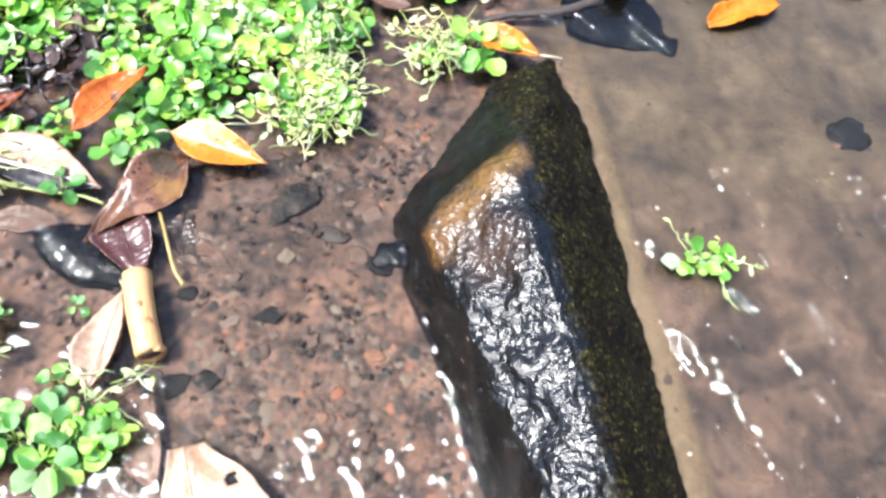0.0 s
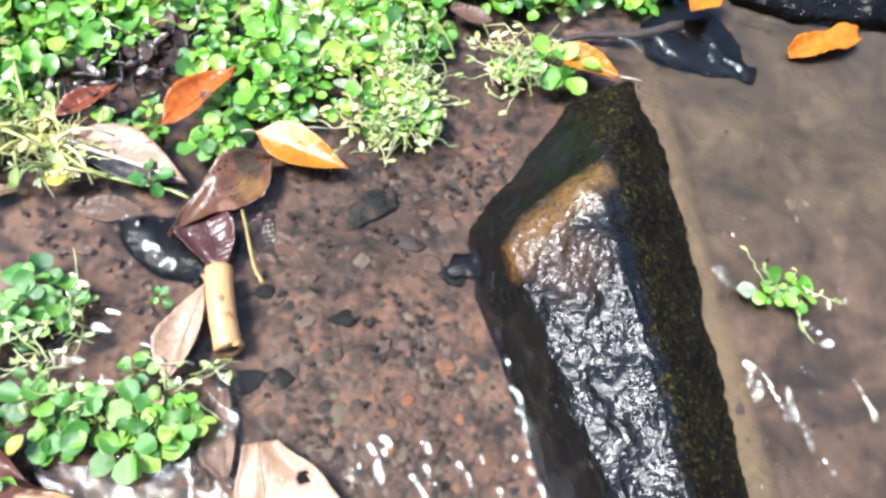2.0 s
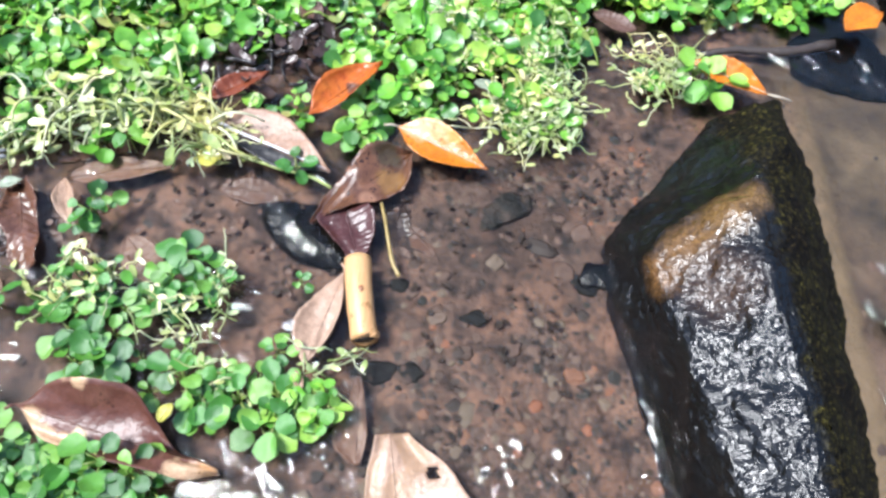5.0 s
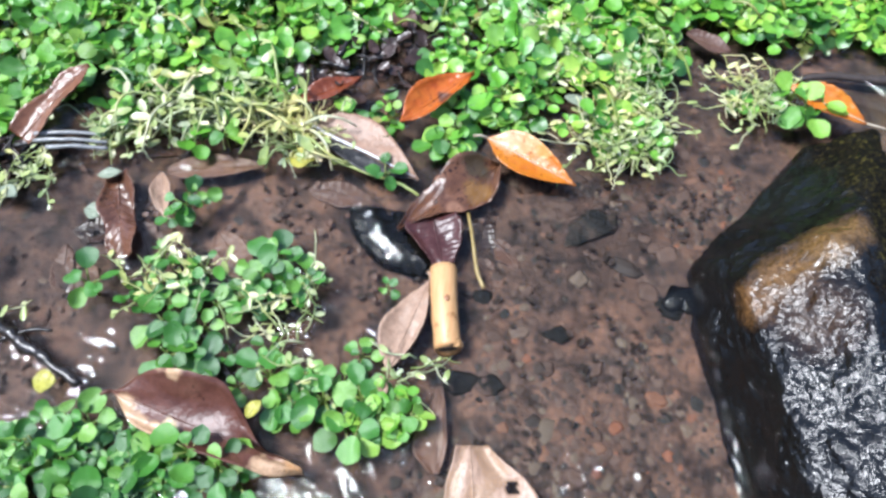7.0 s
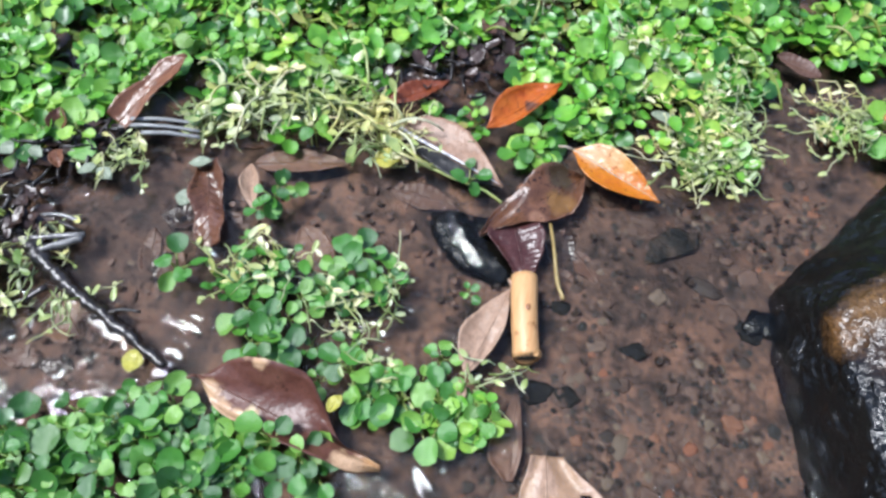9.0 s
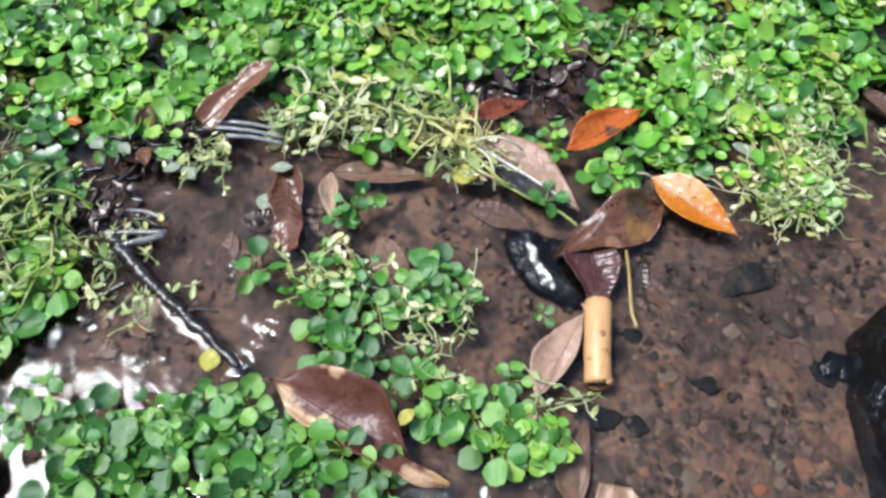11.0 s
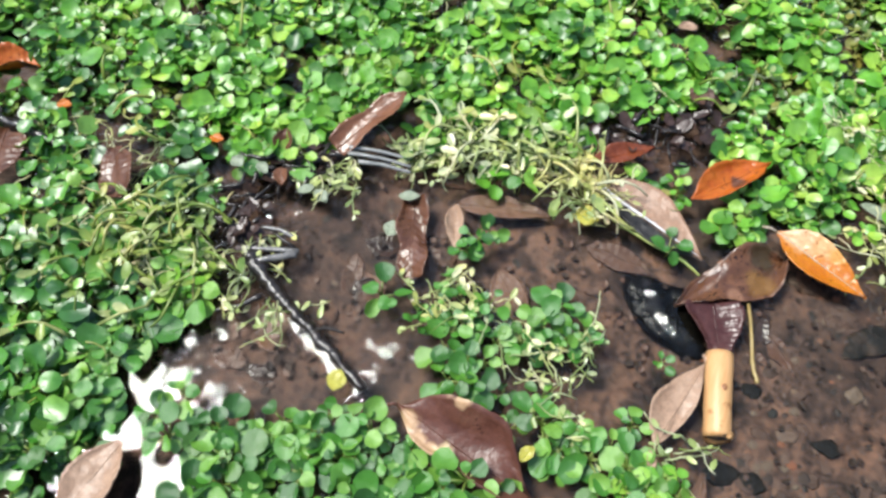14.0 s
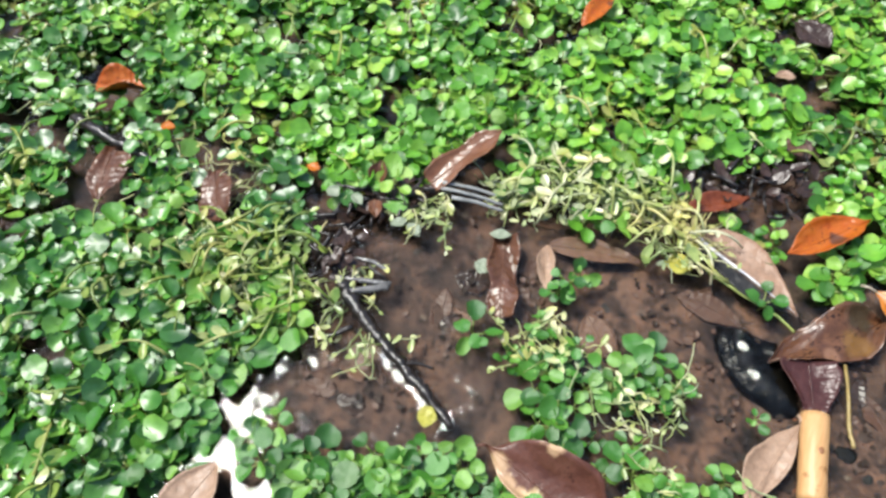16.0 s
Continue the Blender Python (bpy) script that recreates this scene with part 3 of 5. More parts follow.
def build_ground():
    xs, ys = axis(-0.75, 0.6, 0.0045), axis(-0.35, 0.5, 0.0045)
    verts = [(x, y, ground_z(x, y)) for y in ys for x in xs]
    w = len(xs)
    faces = [(j * w + i, j * w + i + 1, (j + 1) * w + i + 1, (j + 1) * w + i) for j in range(len(ys) - 1) for i in range(w - 1)]
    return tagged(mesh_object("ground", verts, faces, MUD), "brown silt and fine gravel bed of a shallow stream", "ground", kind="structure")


GROUND = build_ground()
pool = mesh_object("water", [(-1.6, -1.2, 0), (1.4, -1.2, 0), (1.4, 1.3, 0), (-1.6, 1.3, 0)], [(0, 1, 2, 3)], WATER, None, False)
tagged(pool, "clear shallow stream water with small ripples", "water", kind="structure")


# ---- the large rock ----
def build_rock(name, base, top, label, seed, amount=0.003, waist=0.004, skirt=0.0, mat=ROCK):
    bm = bmesh.new()
    for x, y in base:
        bm.verts.new((x, y, -0.014 if skirt else -0.025))
        bm.verts.new((x + (skirt if x < 0.206 else 0), y, waist))
    for p in top:
        bm.verts.new(p)
    hull = bmesh.ops.convex_hull(bm, input=bm.verts)
    bmesh.ops.delete(bm, geom=[v for v in bm.verts if not v.link_faces], context="VERTS")
    bmesh.ops.triangulate(bm, faces=bm.faces)
    for _ in range(7):
        long = [e for e in bm.edges if e.calc_length() > 0.0042]
        if not long:
            break
        bmesh.ops.subdivide_edges(bm, edges=long, cuts=1, use_grid_fill=False)
        bmesh.ops.triangulate(bm, faces=bm.faces)
    for _ in range(3):
        bmesh.ops.smooth_vert(bm, verts=bm.verts, factor=0.5, use_axis_x=True, use_axis_y=True, use_axis_z=True)
    bm.normal_update()
    off = Vector((seed * 3.1, seed, 0))
    for v in bm.verts:
        c = v.co
        h = noise.noise(c * 28 + off) * 1.3 + noise.noise(c * 60 + off) * 1.0 + (abs(noise.noise(c * 150 + off)) - 0.2) * 0.8 + noise.noise(c * 330 + off) * 0.22
        v.co = c + v.normal * (h * amount)
    ob = part(name, bm, mat)
    return tagged(ob, label, "rock")


build_rock("rock",
           [(0.126, 0.028), (0.134, -0.006), (0.1495, -0.058), (0.1665, -0.115), (0.205, -0.25), (0.27, -0.25), (0.258, -0.09), (0.254, -0.03),
            (0.25, 0.04), (0.242, 0.1), (0.23, 0.138), (0.19, 0.118)],
           [(0.141, 0.004, 0.032), (0.153, -0.024, 0.026), (0.164, -0.052, 0.034), (0.179, -0.075, 0.041), (0.186, -0.093, 0.042), (0.198, -0.121, 0.043), (0.215, -0.22, 0.042),
            (0.184, 0.032, 0.055), (0.188, 0.0, 0.057), (0.203, -0.03, 0.054), (0.216, -0.106, 0.051), (0.225, -0.22, 0.049), (0.214, 0.095, 0.037), (0.21, 0.12, 0.02)],
           "long angular dark wet rock with ochre and moss patches", 1, 0.0026, 0.002, 0.0008)


# ---- fallen leaves ----
LEAF_SPOTS = []


def along(values, s):
    """A smooth value at s (0 to 1) from values in even steps."""
    f = min(0.9999, max(0.0, s)) * (len(values) - 1)
    i = int(f)
    v = [values[max(0, i - 1)], values[i], values[i + 1], values[min(len(values) - 1, i + 2)]]
    t = f - i
    return 0.5 * (2 * v[1] + (v[2] - v[0]) * t + (2 * v[0] - 5 * v[1] + 4 * v[2] - v[3]) * t * t + (3 * v[1] - v[0] - 3 * v[2] + v[3]) * t ** 3)


def leaf_blade(length, width, fullness, fold, bend, curl, wave, seed, hole=None, rag=1.6, left=None, right=None, twist=(0.0, 0.0)):
    """A leaf blade along +y from its base at the origin: fold is the angle between the halves, bend lifts the tip, curl rolls the rims.
    left and right give the half widths in even steps from base to tip; twist turns the blade about its midrib from base to tip."""
    rng = random.Random(seed)
    ph = rng.uniform(0, 6)
    n, half = (56, 16) if hole else (36, 8)
    bm = bmesh.new()
    rows = []
    bow, off = rng.uniform(-0.07, 0.07), Vector((seed * 5.3, 0, 0))
    lop = rng.uniform(-0.09, 0.09)
    if left:
        bow = lop = 0.0
    for i in range(n + 1):
        s = i / n
        w = 0.5 * width * (math.sin(math.pi * s ** fullness) ** (0.8 if s < 0.5 else 1.05)) + 0.0002
        row = []
        for k in range(-half, half + 1):
            u = k / half
            torn = rag * 0.10 * noise.noise(Vector((s * 4, 3 if u > 0 else 7, 0)) + off) + min(rag, 2.0) * 0.05 * noise.noise(Vector((s * 17, 3 if u > 0 else 7, 1)) + off)
            if left:
                w = max(0.0003, along(right if u > 0 else left, s))
            x = u * w * (1 + (lop if u > 0 else -lop) + torn) + bow * length * math.sin(math.pi * s)
            y = s * length + 0.03 * length * abs(u) * math.sin(math.pi * s)
            z = abs(u * w) * math.tan(fold) + bend * length * (s * s) + curl * w * u * u * u * u
            z += wave * length * math.sin(7 * s + ph + 2 * u) * (0.3 + abs(u)) + 0.00025 * math.cos(18 * s * math.pi + 3 * abs(u)) * abs(u)
            z += 0.05 * width * noise.noise(Vector((s * 3.5, u * 1.6, 2)) + off)
            if twist != (0.0, 0.0):
                a = twist[0] + (twist[1] - twist[0]) * s
                mid = bow * length * math.sin(math.pi * s)
                x, z = mid + (x - mid) * math.cos(a) - z * math.sin(a), (x - mid) * math.sin(a) + z * math.cos(a)
            row.append(bm.verts.new((x, y, z)))
        rows.append(row)
    for a, b in zip(rows, rows[1:]):
        for k in range(2 * half):
            if hole:
                c = (a[k].co + b[k + 1].co) / 2
                if (c.x - hole[0]) ** 2 + ((c.y - hole[1]) * 0.8) ** 2 < hole[2] ** 2:
                    continue
            bm.faces.new((a[k], a[k + 1], b[k + 1], b[k]))
    bm.normal_update()
    bmesh.ops.solidify(bm, geom=bm.faces[:], thickness=0.0004)
    return bm, bow


def fallen_leaf(label, base, tip, width, mat, z=0.002, fullness=0.8, fold=0.12, bend=0.0, curl=0.15, wave=0.012, roll=0, seed=1,
                stalk=0.0, rib=None, rib_r=0.0006, hole=None, rise=0.0, stalk_mat=None, overgrown=False, rag=1.6,
                left=None, right=None, twist=(0.0, 0.0)):
    """A leaf lying from base to tip; rise is how far its tip is above its base."""
    b, t = Vector((*base, z)), Vector((*tip, z + rise))
    way = t - b
    length = way.length
    if z > -0.004 and not overgrown:
        LEAF_SPOTS.append((b.x, b.y + (0.006 if length > 0.09 else 0), t.x, t.y + (0.006 if length > 0.09 else 0), width * (0.8 if length > 0.09 else 1)))
    root = new("fallen_leaf")
    root.matrix_world = Matrix.Translation(b) @ Matrix.Rotation(math.atan2(-way.x, way.y), 4, "Z") @ Matrix.Rotation(math.asin(rise / length), 4, "X") @ Matrix.Rotation(radians(roll), 4, "Y")
    bm, bow = leaf_blade(length, width, fullness, fold, bend, curl, wave, seed, hole, rag, left, right, twist)
    part("blade", bm, mat, root)
    ribs = [(bow * length * math.sin(math.pi * s), s * length, bend * length * s * s + wave * length * math.sin(7 * s + random.Random(seed).uniform(0, 6)) * 0.3 + 0.05 * width * noise.noise(Vector((s * 3.5 + seed * 5.3, 0, 2))) + (0.0012 if rib_r > 0.001 else 0.0)) for s in (0, 0.12, 0.25, 0.4, 0.55, 0.7, 0.85, 0.97)]
    tube("midrib", ribs, (rib_r, 0.0002), rib or mat, root, 5)
    if stalk:
        tube("stalk", [(0, 0, 0), (0.001, -stalk * 0.5, 0.001), (0.003, -stalk, 0.0)], (0.0007, 0.0009), stalk_mat or rib or mat, root, 5)
    return tagged(root, label, "leaf", "fallen leaves")


SIENNA = leaf_material("sienna_leaf", (0.19, 0.1, 0.066), (0.27, 0.15, 0.1), (0.09, 0.04, 0.025), 0.5)
RIBWHITE = leaf_material("bleached_rib", (0.95, 0.92, 0.9), (0.98, 0.96, 0.95), (0.8, 0.75, 0.7), 0.15, 0.8)
RIBPALE = leaf_material("pale_rib", (0.55, 0.45, 0.3), (0.6, 0.52, 0.4), (0.4, 0.3, 0.2), 0.2)
fallen_leaf("bright orange leaf with dark specks, floating by the gravel", (0.0055, 0.0815), (0.0585, 0.0602), 0.0275, PALEORANGE, 0.006, 0.82, 0.3, 0.0, 0.1, 0.008, 10, 3, 0.008, RIBPALE, rag=0.7,
            left=[0.001, 0.0095, 0.0115, 0.0105, 0.008, 0.004, 0.0], right=[0.001, 0.0085, 0.0115, 0.0115, 0.0085, 0.0045, 0.0])
fallen_leaf("rust-orange leaf lying on green water plants", (-0.0455, 0.0785), (-0.0100, 0.1225), 0.021, RUST, 0.011, 0.9, 0.2, 0.0, 0.35, 0.03, 0, 4, rag=1.2,
            left=[0.0005, 0.0085, 0.011, 0.0105, 0.0065, 0.0], right=[0.0005, 0.006, 0.0075, 0.0075, 0.005, 0.0])
fallen_leaf("tan leaf folded along a pale midrib, half wet and dark", (-0.0985, 0.0700), (-0.0280, 0.0470), 0.026, HALFWET, 0.004, 0.75, 0.12, 0.0, 0.1, 0.008, 4, 5, 0.0, RIBWHITE, 0.0015, rag=0.6,
            left=[0.001, 0.0145, 0.019, 0.0185, 0.0135, 0.007, 0.0], right=[0.0005, 0.006, 0.009, 0.0105, 0.0095, 0.005, 0.0])
fallen_leaf("sodden brown leaf lying just under the water", (-0.0330, 0.0160), (0.0150, 0.0690), 0.031, SODDEN, 0.0004, 0.85, 0.1, 0.0, 0.3, 0.05, 0, 6, rag=2.4,
            left=[0.0005, 0.007, 0.011, 0.0135, 0.0145, 0.0115, 0.001], right=[0.0005, 0.006, 0.009, 0.0135, 0.0155, 0.012, 0.001])
fallen_leaf("dark maroon leaf end with a shiny wet rim", (-0.0155, 0.0245), (-0.0045, -0.0015), 0.028, MAROON, 0.0035, 0.47, 0.05, -0.05, 0.25, 0.03, 0, 7, rag=0.9,
            left=[0.013, 0.0145, 0.0125, 0.0095, 0.006], right=[0.0145, 0.0145, 0.011, 0.0075, 0.0055])
fallen_leaf("dry tan pointed leaf beside the peeled stick", (-0.0095, -0.0115), (-0.0205, -0.0645), 0.02, TAN, 0.003, 0.85, 0.12, 0.0, 0.15, 0.02, 0, 8, 0.004, rag=0.9,
            left=[0.0005, 0.004, 0.0065, 0.006, 0.0035, 0.0005], right=[0.0005, 0.0065, 0.0105, 0.0125, 0.0095, 0.0005])
fallen_leaf("narrow dull red-brown leaf under water", (-0.1690, 0.0260), (-0.1165, 0.0412), 0.0155, SIENNA, -0.0015, 0.8, 0.1, 0.0, 0.1, 0.01, 0, 9, rag=0.8)
fallen_leaf("wet ribbed red-brown leaf lying half under water", (-0.1945, 0.0180), (-0.1725, -0.0310), 0.02, GLINT, -0.0005, 0.8, 0.15, 0.0, 0.2, 0.05, 0, 10, rag=2.2,
            left=[0.007, 0.0095, 0.0075, 0.0085, 0.0095, 0.007], right=[0.006, 0.0075, 0.009, 0.0075, 0.0085, 0.006])
fallen_leaf("small orange-brown curled leaf scrap", (-0.1694, 0.0224), (-0.1570, -0.0044), 0.010, TAN, 0.003, 0.9, 0.5, 0.0, 0.2, 0.02, 0, 11)
fallen_leaf("curled glossy brown leaf standing up from the plants", (-0.2500, 0.0245), (-0.2265, 0.0735), 0.02, CURLED, 0.009, 0.9, 0.12, 0.0, 0.35, 0.014, 0, 12, rise=0.012, rag=1.2,
            left=[0.007, 0.009, 0.0085, 0.0075, 0.008, 0.006, 0.0], right=[0.008, 0.009, 0.0075, 0.0085, 0.0115, 0.007, 0.0], twist=(-0.1, 0.3))
fallen_leaf("large glossy brown leaf with dry tan rims, lying on water plants", (-0.1437, -0.1015), (-0.0465, -0.1190), 0.033, RIMMED, 0.0115, 0.8, 0.22, 0.0, 0.4, 0.045, 0, 13, 0.004, rag=1.0,
            left=[0.0005, 0.012, 0.017, 0.0195, 0.020, 0.011, 0.003, 0.0025, 0.0005], right=[0.0005, 0.0085, 0.0105, 0.0085, 0.0105, 0.0095, 0.0085, 0.008, 0.001])
fallen_leaf("large tan leaf with a hole, lying in shallow water", (0.0260, -0.0905), (0.0500, -0.1900), 0.052, HOLED, -0.0012, 0.8, 0.06, 0.0, 0.1, 0.012, 0, 14, rag=0.7, hole=(-0.0178, 0.0203, 0.003),
            left=[0.009, 0.0255, 0.033, 0.034, 0.028, 0.015, 0.0], right=[0.007, 0.0125, 0.016, 0.02, 0.02, 0.012, 0.0])
fallen_leaf("sodden brown leaf strip on the stream bed", (0.0065, -0.0640), (0.0120, -0.1060), 0.018, SIENNA, -0.004, 0.8, 0.08, 0.0, 0.1, 0.01, 0, 15, rag=0.9,
            left=[0.001, 0.003, 0.004, 0.005, 0.004, 0.002], right=[0.001, 0.004, 0.007, 0.011, 0.010, 0.003])
fallen_leaf("orange leaf with a pale stalk, lying on a plant clump", (0.2205, 0.1350), (0.1745, 0.1555), 0.02, ORANGE, 0.010, 0.85, 0.2, 0.0, 0.2, 0.02, 0, 16, 0.014, RIBPALE)
fallen_leaf("orange leaf floating beyond the rock", (0.3400, 0.1695), (0.3945, 0.1905), 0.018, ORANGE, 0.003, 0.85, 0.15, 0.0, 0.25, 0.03, 0, 17, rag=2.6,
            left=[0.003, 0.009, 0.0105, 0.009, 0.010, 0.004], right=[0.003, 0.008, 0.0075, 0.009, 0.007, 0.003])
fallen_leaf("reddish brown narrow leaf among green plants", (-0.1070, 0.0845), (-0.0755, 0.1090), 0.013, REDDISH, 0.007, 0.85, 0.3, 0.0, 0.1, 0.02, 0, 18)
fallen_leaf("wet brown leaf sunk among green plants", (-0.4470, -0.0470), (-0.4270, -0.0840), 0.032, BROWN, 0.008, 0.9, 0.05, 0.0, 0.1, 0.02, 0, 19, rag=1.2,
            left=[0.008, 0.014, 0.016, 0.013, 0.008, 0.002], right=[0.004, 0.007, 0.009, 0.010, 0.007, 0.002])
fallen_leaf("pinkish brown wet leaf among green plants", (-0.3740, -0.0320), (-0.3490, -0.0610), 0.024, BROWN, 0.010, 0.9, 0.08, 0.0, 0.1, 0.02, 10, 20, rag=1.2,
            left=[0.004, 0.010, 0.011, 0.010, 0.009, 0.003], right=[0.003, 0.008, 0.010, 0.011, 0.009, 0.003])
fallen_leaf("orange-brown curled leaf among green plants", (-0.4930, -0.0130), (-0.4610, 0.0010), 0.022, RUST, 0.008, 0.85, 0.5, 0.0, 0.4, 0.03, 0, 21, twist=(-0.3, 0.7))
fallen_leaf("orange-brown leaf among green plants", (-0.2215, 0.1885), (-0.2125, 0.2235), 0.014, RUST, 0.012, 0.85, 0.3, 0.0, 0.2, 0.03, 0, 22)
fallen_leaf("dark brown wet leaf among green plants", (-0.0945, 0.2600), (-0.0680, 0.2470), 0.028, UMBER, 0.012, 0.9, 0.1, 0.0, 0.2, 0.03, 0, 23, rag=2.4,
            left=[0.004, 0.010, 0.012, 0.010, 0.003], right=[0.003, 0.009, 0.012, 0.009, 0.003])
fallen_leaf("small pinkish leaf scrap among green plants", (-0.0915, 0.2095), (-0.0795, 0.2135), 0.008, TAN, 0.009, 0.9, 0.1, 0.0, 0.2, 0.03, 0, 48)
fallen_leaf("small round brown leaf", (-0.0690, 0.1640), (-0.0525, 0.1565), 0.016, DULL, 0.006, 1.0, 0.1, 0.0, 0.2, 0.02, 0, 24)
fallen_leaf("pale tan leaf lying by the water", (-0.2585, -0.1750), (-0.2640, -0.2170), 0.024, TAN, 0.009, 0.85, 0.2, 0.0, 0.2, 0.02, 0, 25, rag=1.2,
            left=[0.002, 0.010, 0.013, 0.013, 0.009, 0.001], right=[0.002, 0.008, 0.011, 0.011, 0.008, 0.001])
fallen_leaf("orange leaf by the dark far stones", (0.2740, 0.1930), (0.3000, 0.2125), 0.02, ORANGE, 0.012, 0.85, 0.2, 0.0, 0.2, 0.02, 0, 26)
fallen_leaf("brown leaf at the edge of the plants", (0.1159, 0.1889), (0.1435, 0.1790), 0.014, DULL, 0.004, 0.85, 0.2, 0.0, 0.2, 0.02, 0, 27)
fallen_leaf("sodden red-brown leaf sunk under the tan one", (-0.0900, 0.0350), (-0.0500, 0.0330), 0.016, DULL, -0.0085, 0.85, 0.02, 0.0, 0.05, 0.01, 0, 28, rag=3.0)
fallen_leaf("small yellow-green leaf at the water's edge", (-0.1835, -0.1040), (-0.1735, -0.1010), 0.011, YELLOW, 0.008, 0.95, 0.2, 0.0, 0.1, 0.02, 0, 29)
fallen_leaf("small yellow leaf among cress", (-0.0776, -0.1012), (-0.0737, -0.0925), 0.006, YELLOW, 0.014, 0.95, 0.1, 0.0, 0.1, 0.02, 0, 30)
fallen_leaf("round yellow-green leaf floating", (-0.1045, 0.0450), (-0.0885, 0.0485), 0.013, YELLOW, 0.003, 1.0, 0.05, 0.0, 0.1, 0.01, 0, 31)
fallen_leaf("narrow brown leaf standing by dark litter", (-0.2790, 0.0090), (-0.2830, 0.0230), 0.011, BROWN, 0.006, 0.9, 0.4, 0.0, 0.3, 0.02, 0, 32, rise=0.008)
fallen_leaf("flat red-brown leaf lying on the silt", (-0.1305, -0.0023), (-0.1020, -0.0277), 0.02, SIENNA, -0.007, 0.8, 0.02, 0.0, 0.02, 0.004, 0, 33, rag=0.8)

fallen_leaf("small bleached pale leaf on the mud", (0.0456, 0.1214), (0.0643, 0.1145), 0.008, CREAM, 0.005, 0.9, 0.15, 0.0, 0.1, 0.02, 0, 42)
fallen_leaf("tiny bleached leaf scrap", (-0.2024, 0.0130), (-0.1906, 0.0184), 0.006, CREAM, 0.004, 0.95, 0.15, 0.0, 0.1, 0.02, 0, 43)
fallen_leaf("small pale green round leaf floating", (-0.2011, -0.0083), (-0.1902, -0.0073), 0.010, CREAM, 0.003, 1.0, 0.1, 0.0, 0.1, 0.02, 0, 44)
fallen_leaf("tiny orange and white leaf scrap among cress", (-0.0225, -0.0682), (-0.0182, -0.0790), 0.004, TAN, 0.008, 0.95, 0.3, 0.0, 0.1, 0.02, 0, 45)
fallen_leaf("tiny orange leaf scrap in the cress mat", (-0.3236, -0.0021), (-0.3149, -0.0002), 0.006, ORANGE, 0.012, 0.95, 0.2, 0.0, 0.1, 0.02, 0, 46)
fallen_leaf("small orange leaf scrap in the cress mat", (-0.4262, -0.0216), (-0.4175, -0.0177), 0.007, ORANGE, 0.012, 0.95, 0.2, 0.0, 0.1, 0.02, 0, 47)

fallen_leaf("small brown leaf scrap in dark litter", (-0.273, -0.003), (-0.266, -0.0135), 0.008, CURLED, 0.011, 0.9, 0.4, 0.0, 0.3, 0.03, 0, 49)
fallen_leaf("small bleached leaf scrap in dark litter", (-0.287, -0.006), (-0.278, -0.0095), 0.006, CREAM, 0.011, 0.9, 0.3, 0.0, 0.2, 0.02, 0, 50)
fallen_leaf("small bleached leaf scrap in dark litter", (-0.302, -0.010), (-0.293, -0.0125), 0.008, CREAM, 0.013, 0.95, 0.2, 0.0, 0.2, 0.02, 0, 51)
fallen_leaf("small pale green leaf at the pool's edge", (-0.248, -0.006), (-0.2375, -0.0105), 0.007, CREAM, 0.007, 0.95, 0.2, 0.0, 0.1, 0.02, 0, 52)
fallen_leaf("small pale green leaf at the pool's edge", (-0.257, -0.011), (-0.250, -0.0035), 0.006, CREAM, 0.007, 0.95, 0.2, 0.0, 0.1, 0.02, 0, 53)
fallen_leaf("pale waxy leaf of the small floating plant", (0.2825, -0.0040), (0.2715, -0.0035), 0.009, CREAM, 0.006, 1.0, 0.1, 0.0, 0.1, 0.01, 0, 54)

sunk = random.Random(21)
for n in range(28):
    x, y = (sunk.uniform(-0.2, 0.02), sunk.uniform(-0.045, 0.05)) if n < 20 else (sunk.uniform(-0.26, -0.19), sunk.uniform(-0.125, -0.01))
    a, long = sunk.uniform(0, 6.28), sunk.uniform(0.012, 0.034)
    fallen_leaf("sodden dark brown leaf scrap sunk in silt", (x, y), (x + math.cos(a) * long, y + math.sin(a) * long), long * sunk.uniform(0.4, 0.75), (DULL, UMBER, SIENNA)[n % 3], ground_z(x, y) + 0.0004, sunk.uniform(0.6, 1.1), 0.03, 0.0, 0.05, 0.03, 0, 60 + n, rag=4.5)


# ---- stick, twigs and stems ----
KNOT = wood_material("knot_wood", (0.28, 0.11, 0.04), (0.36, 0.16, 0.06), (0.15, 0.06, 0.02), 0.5)


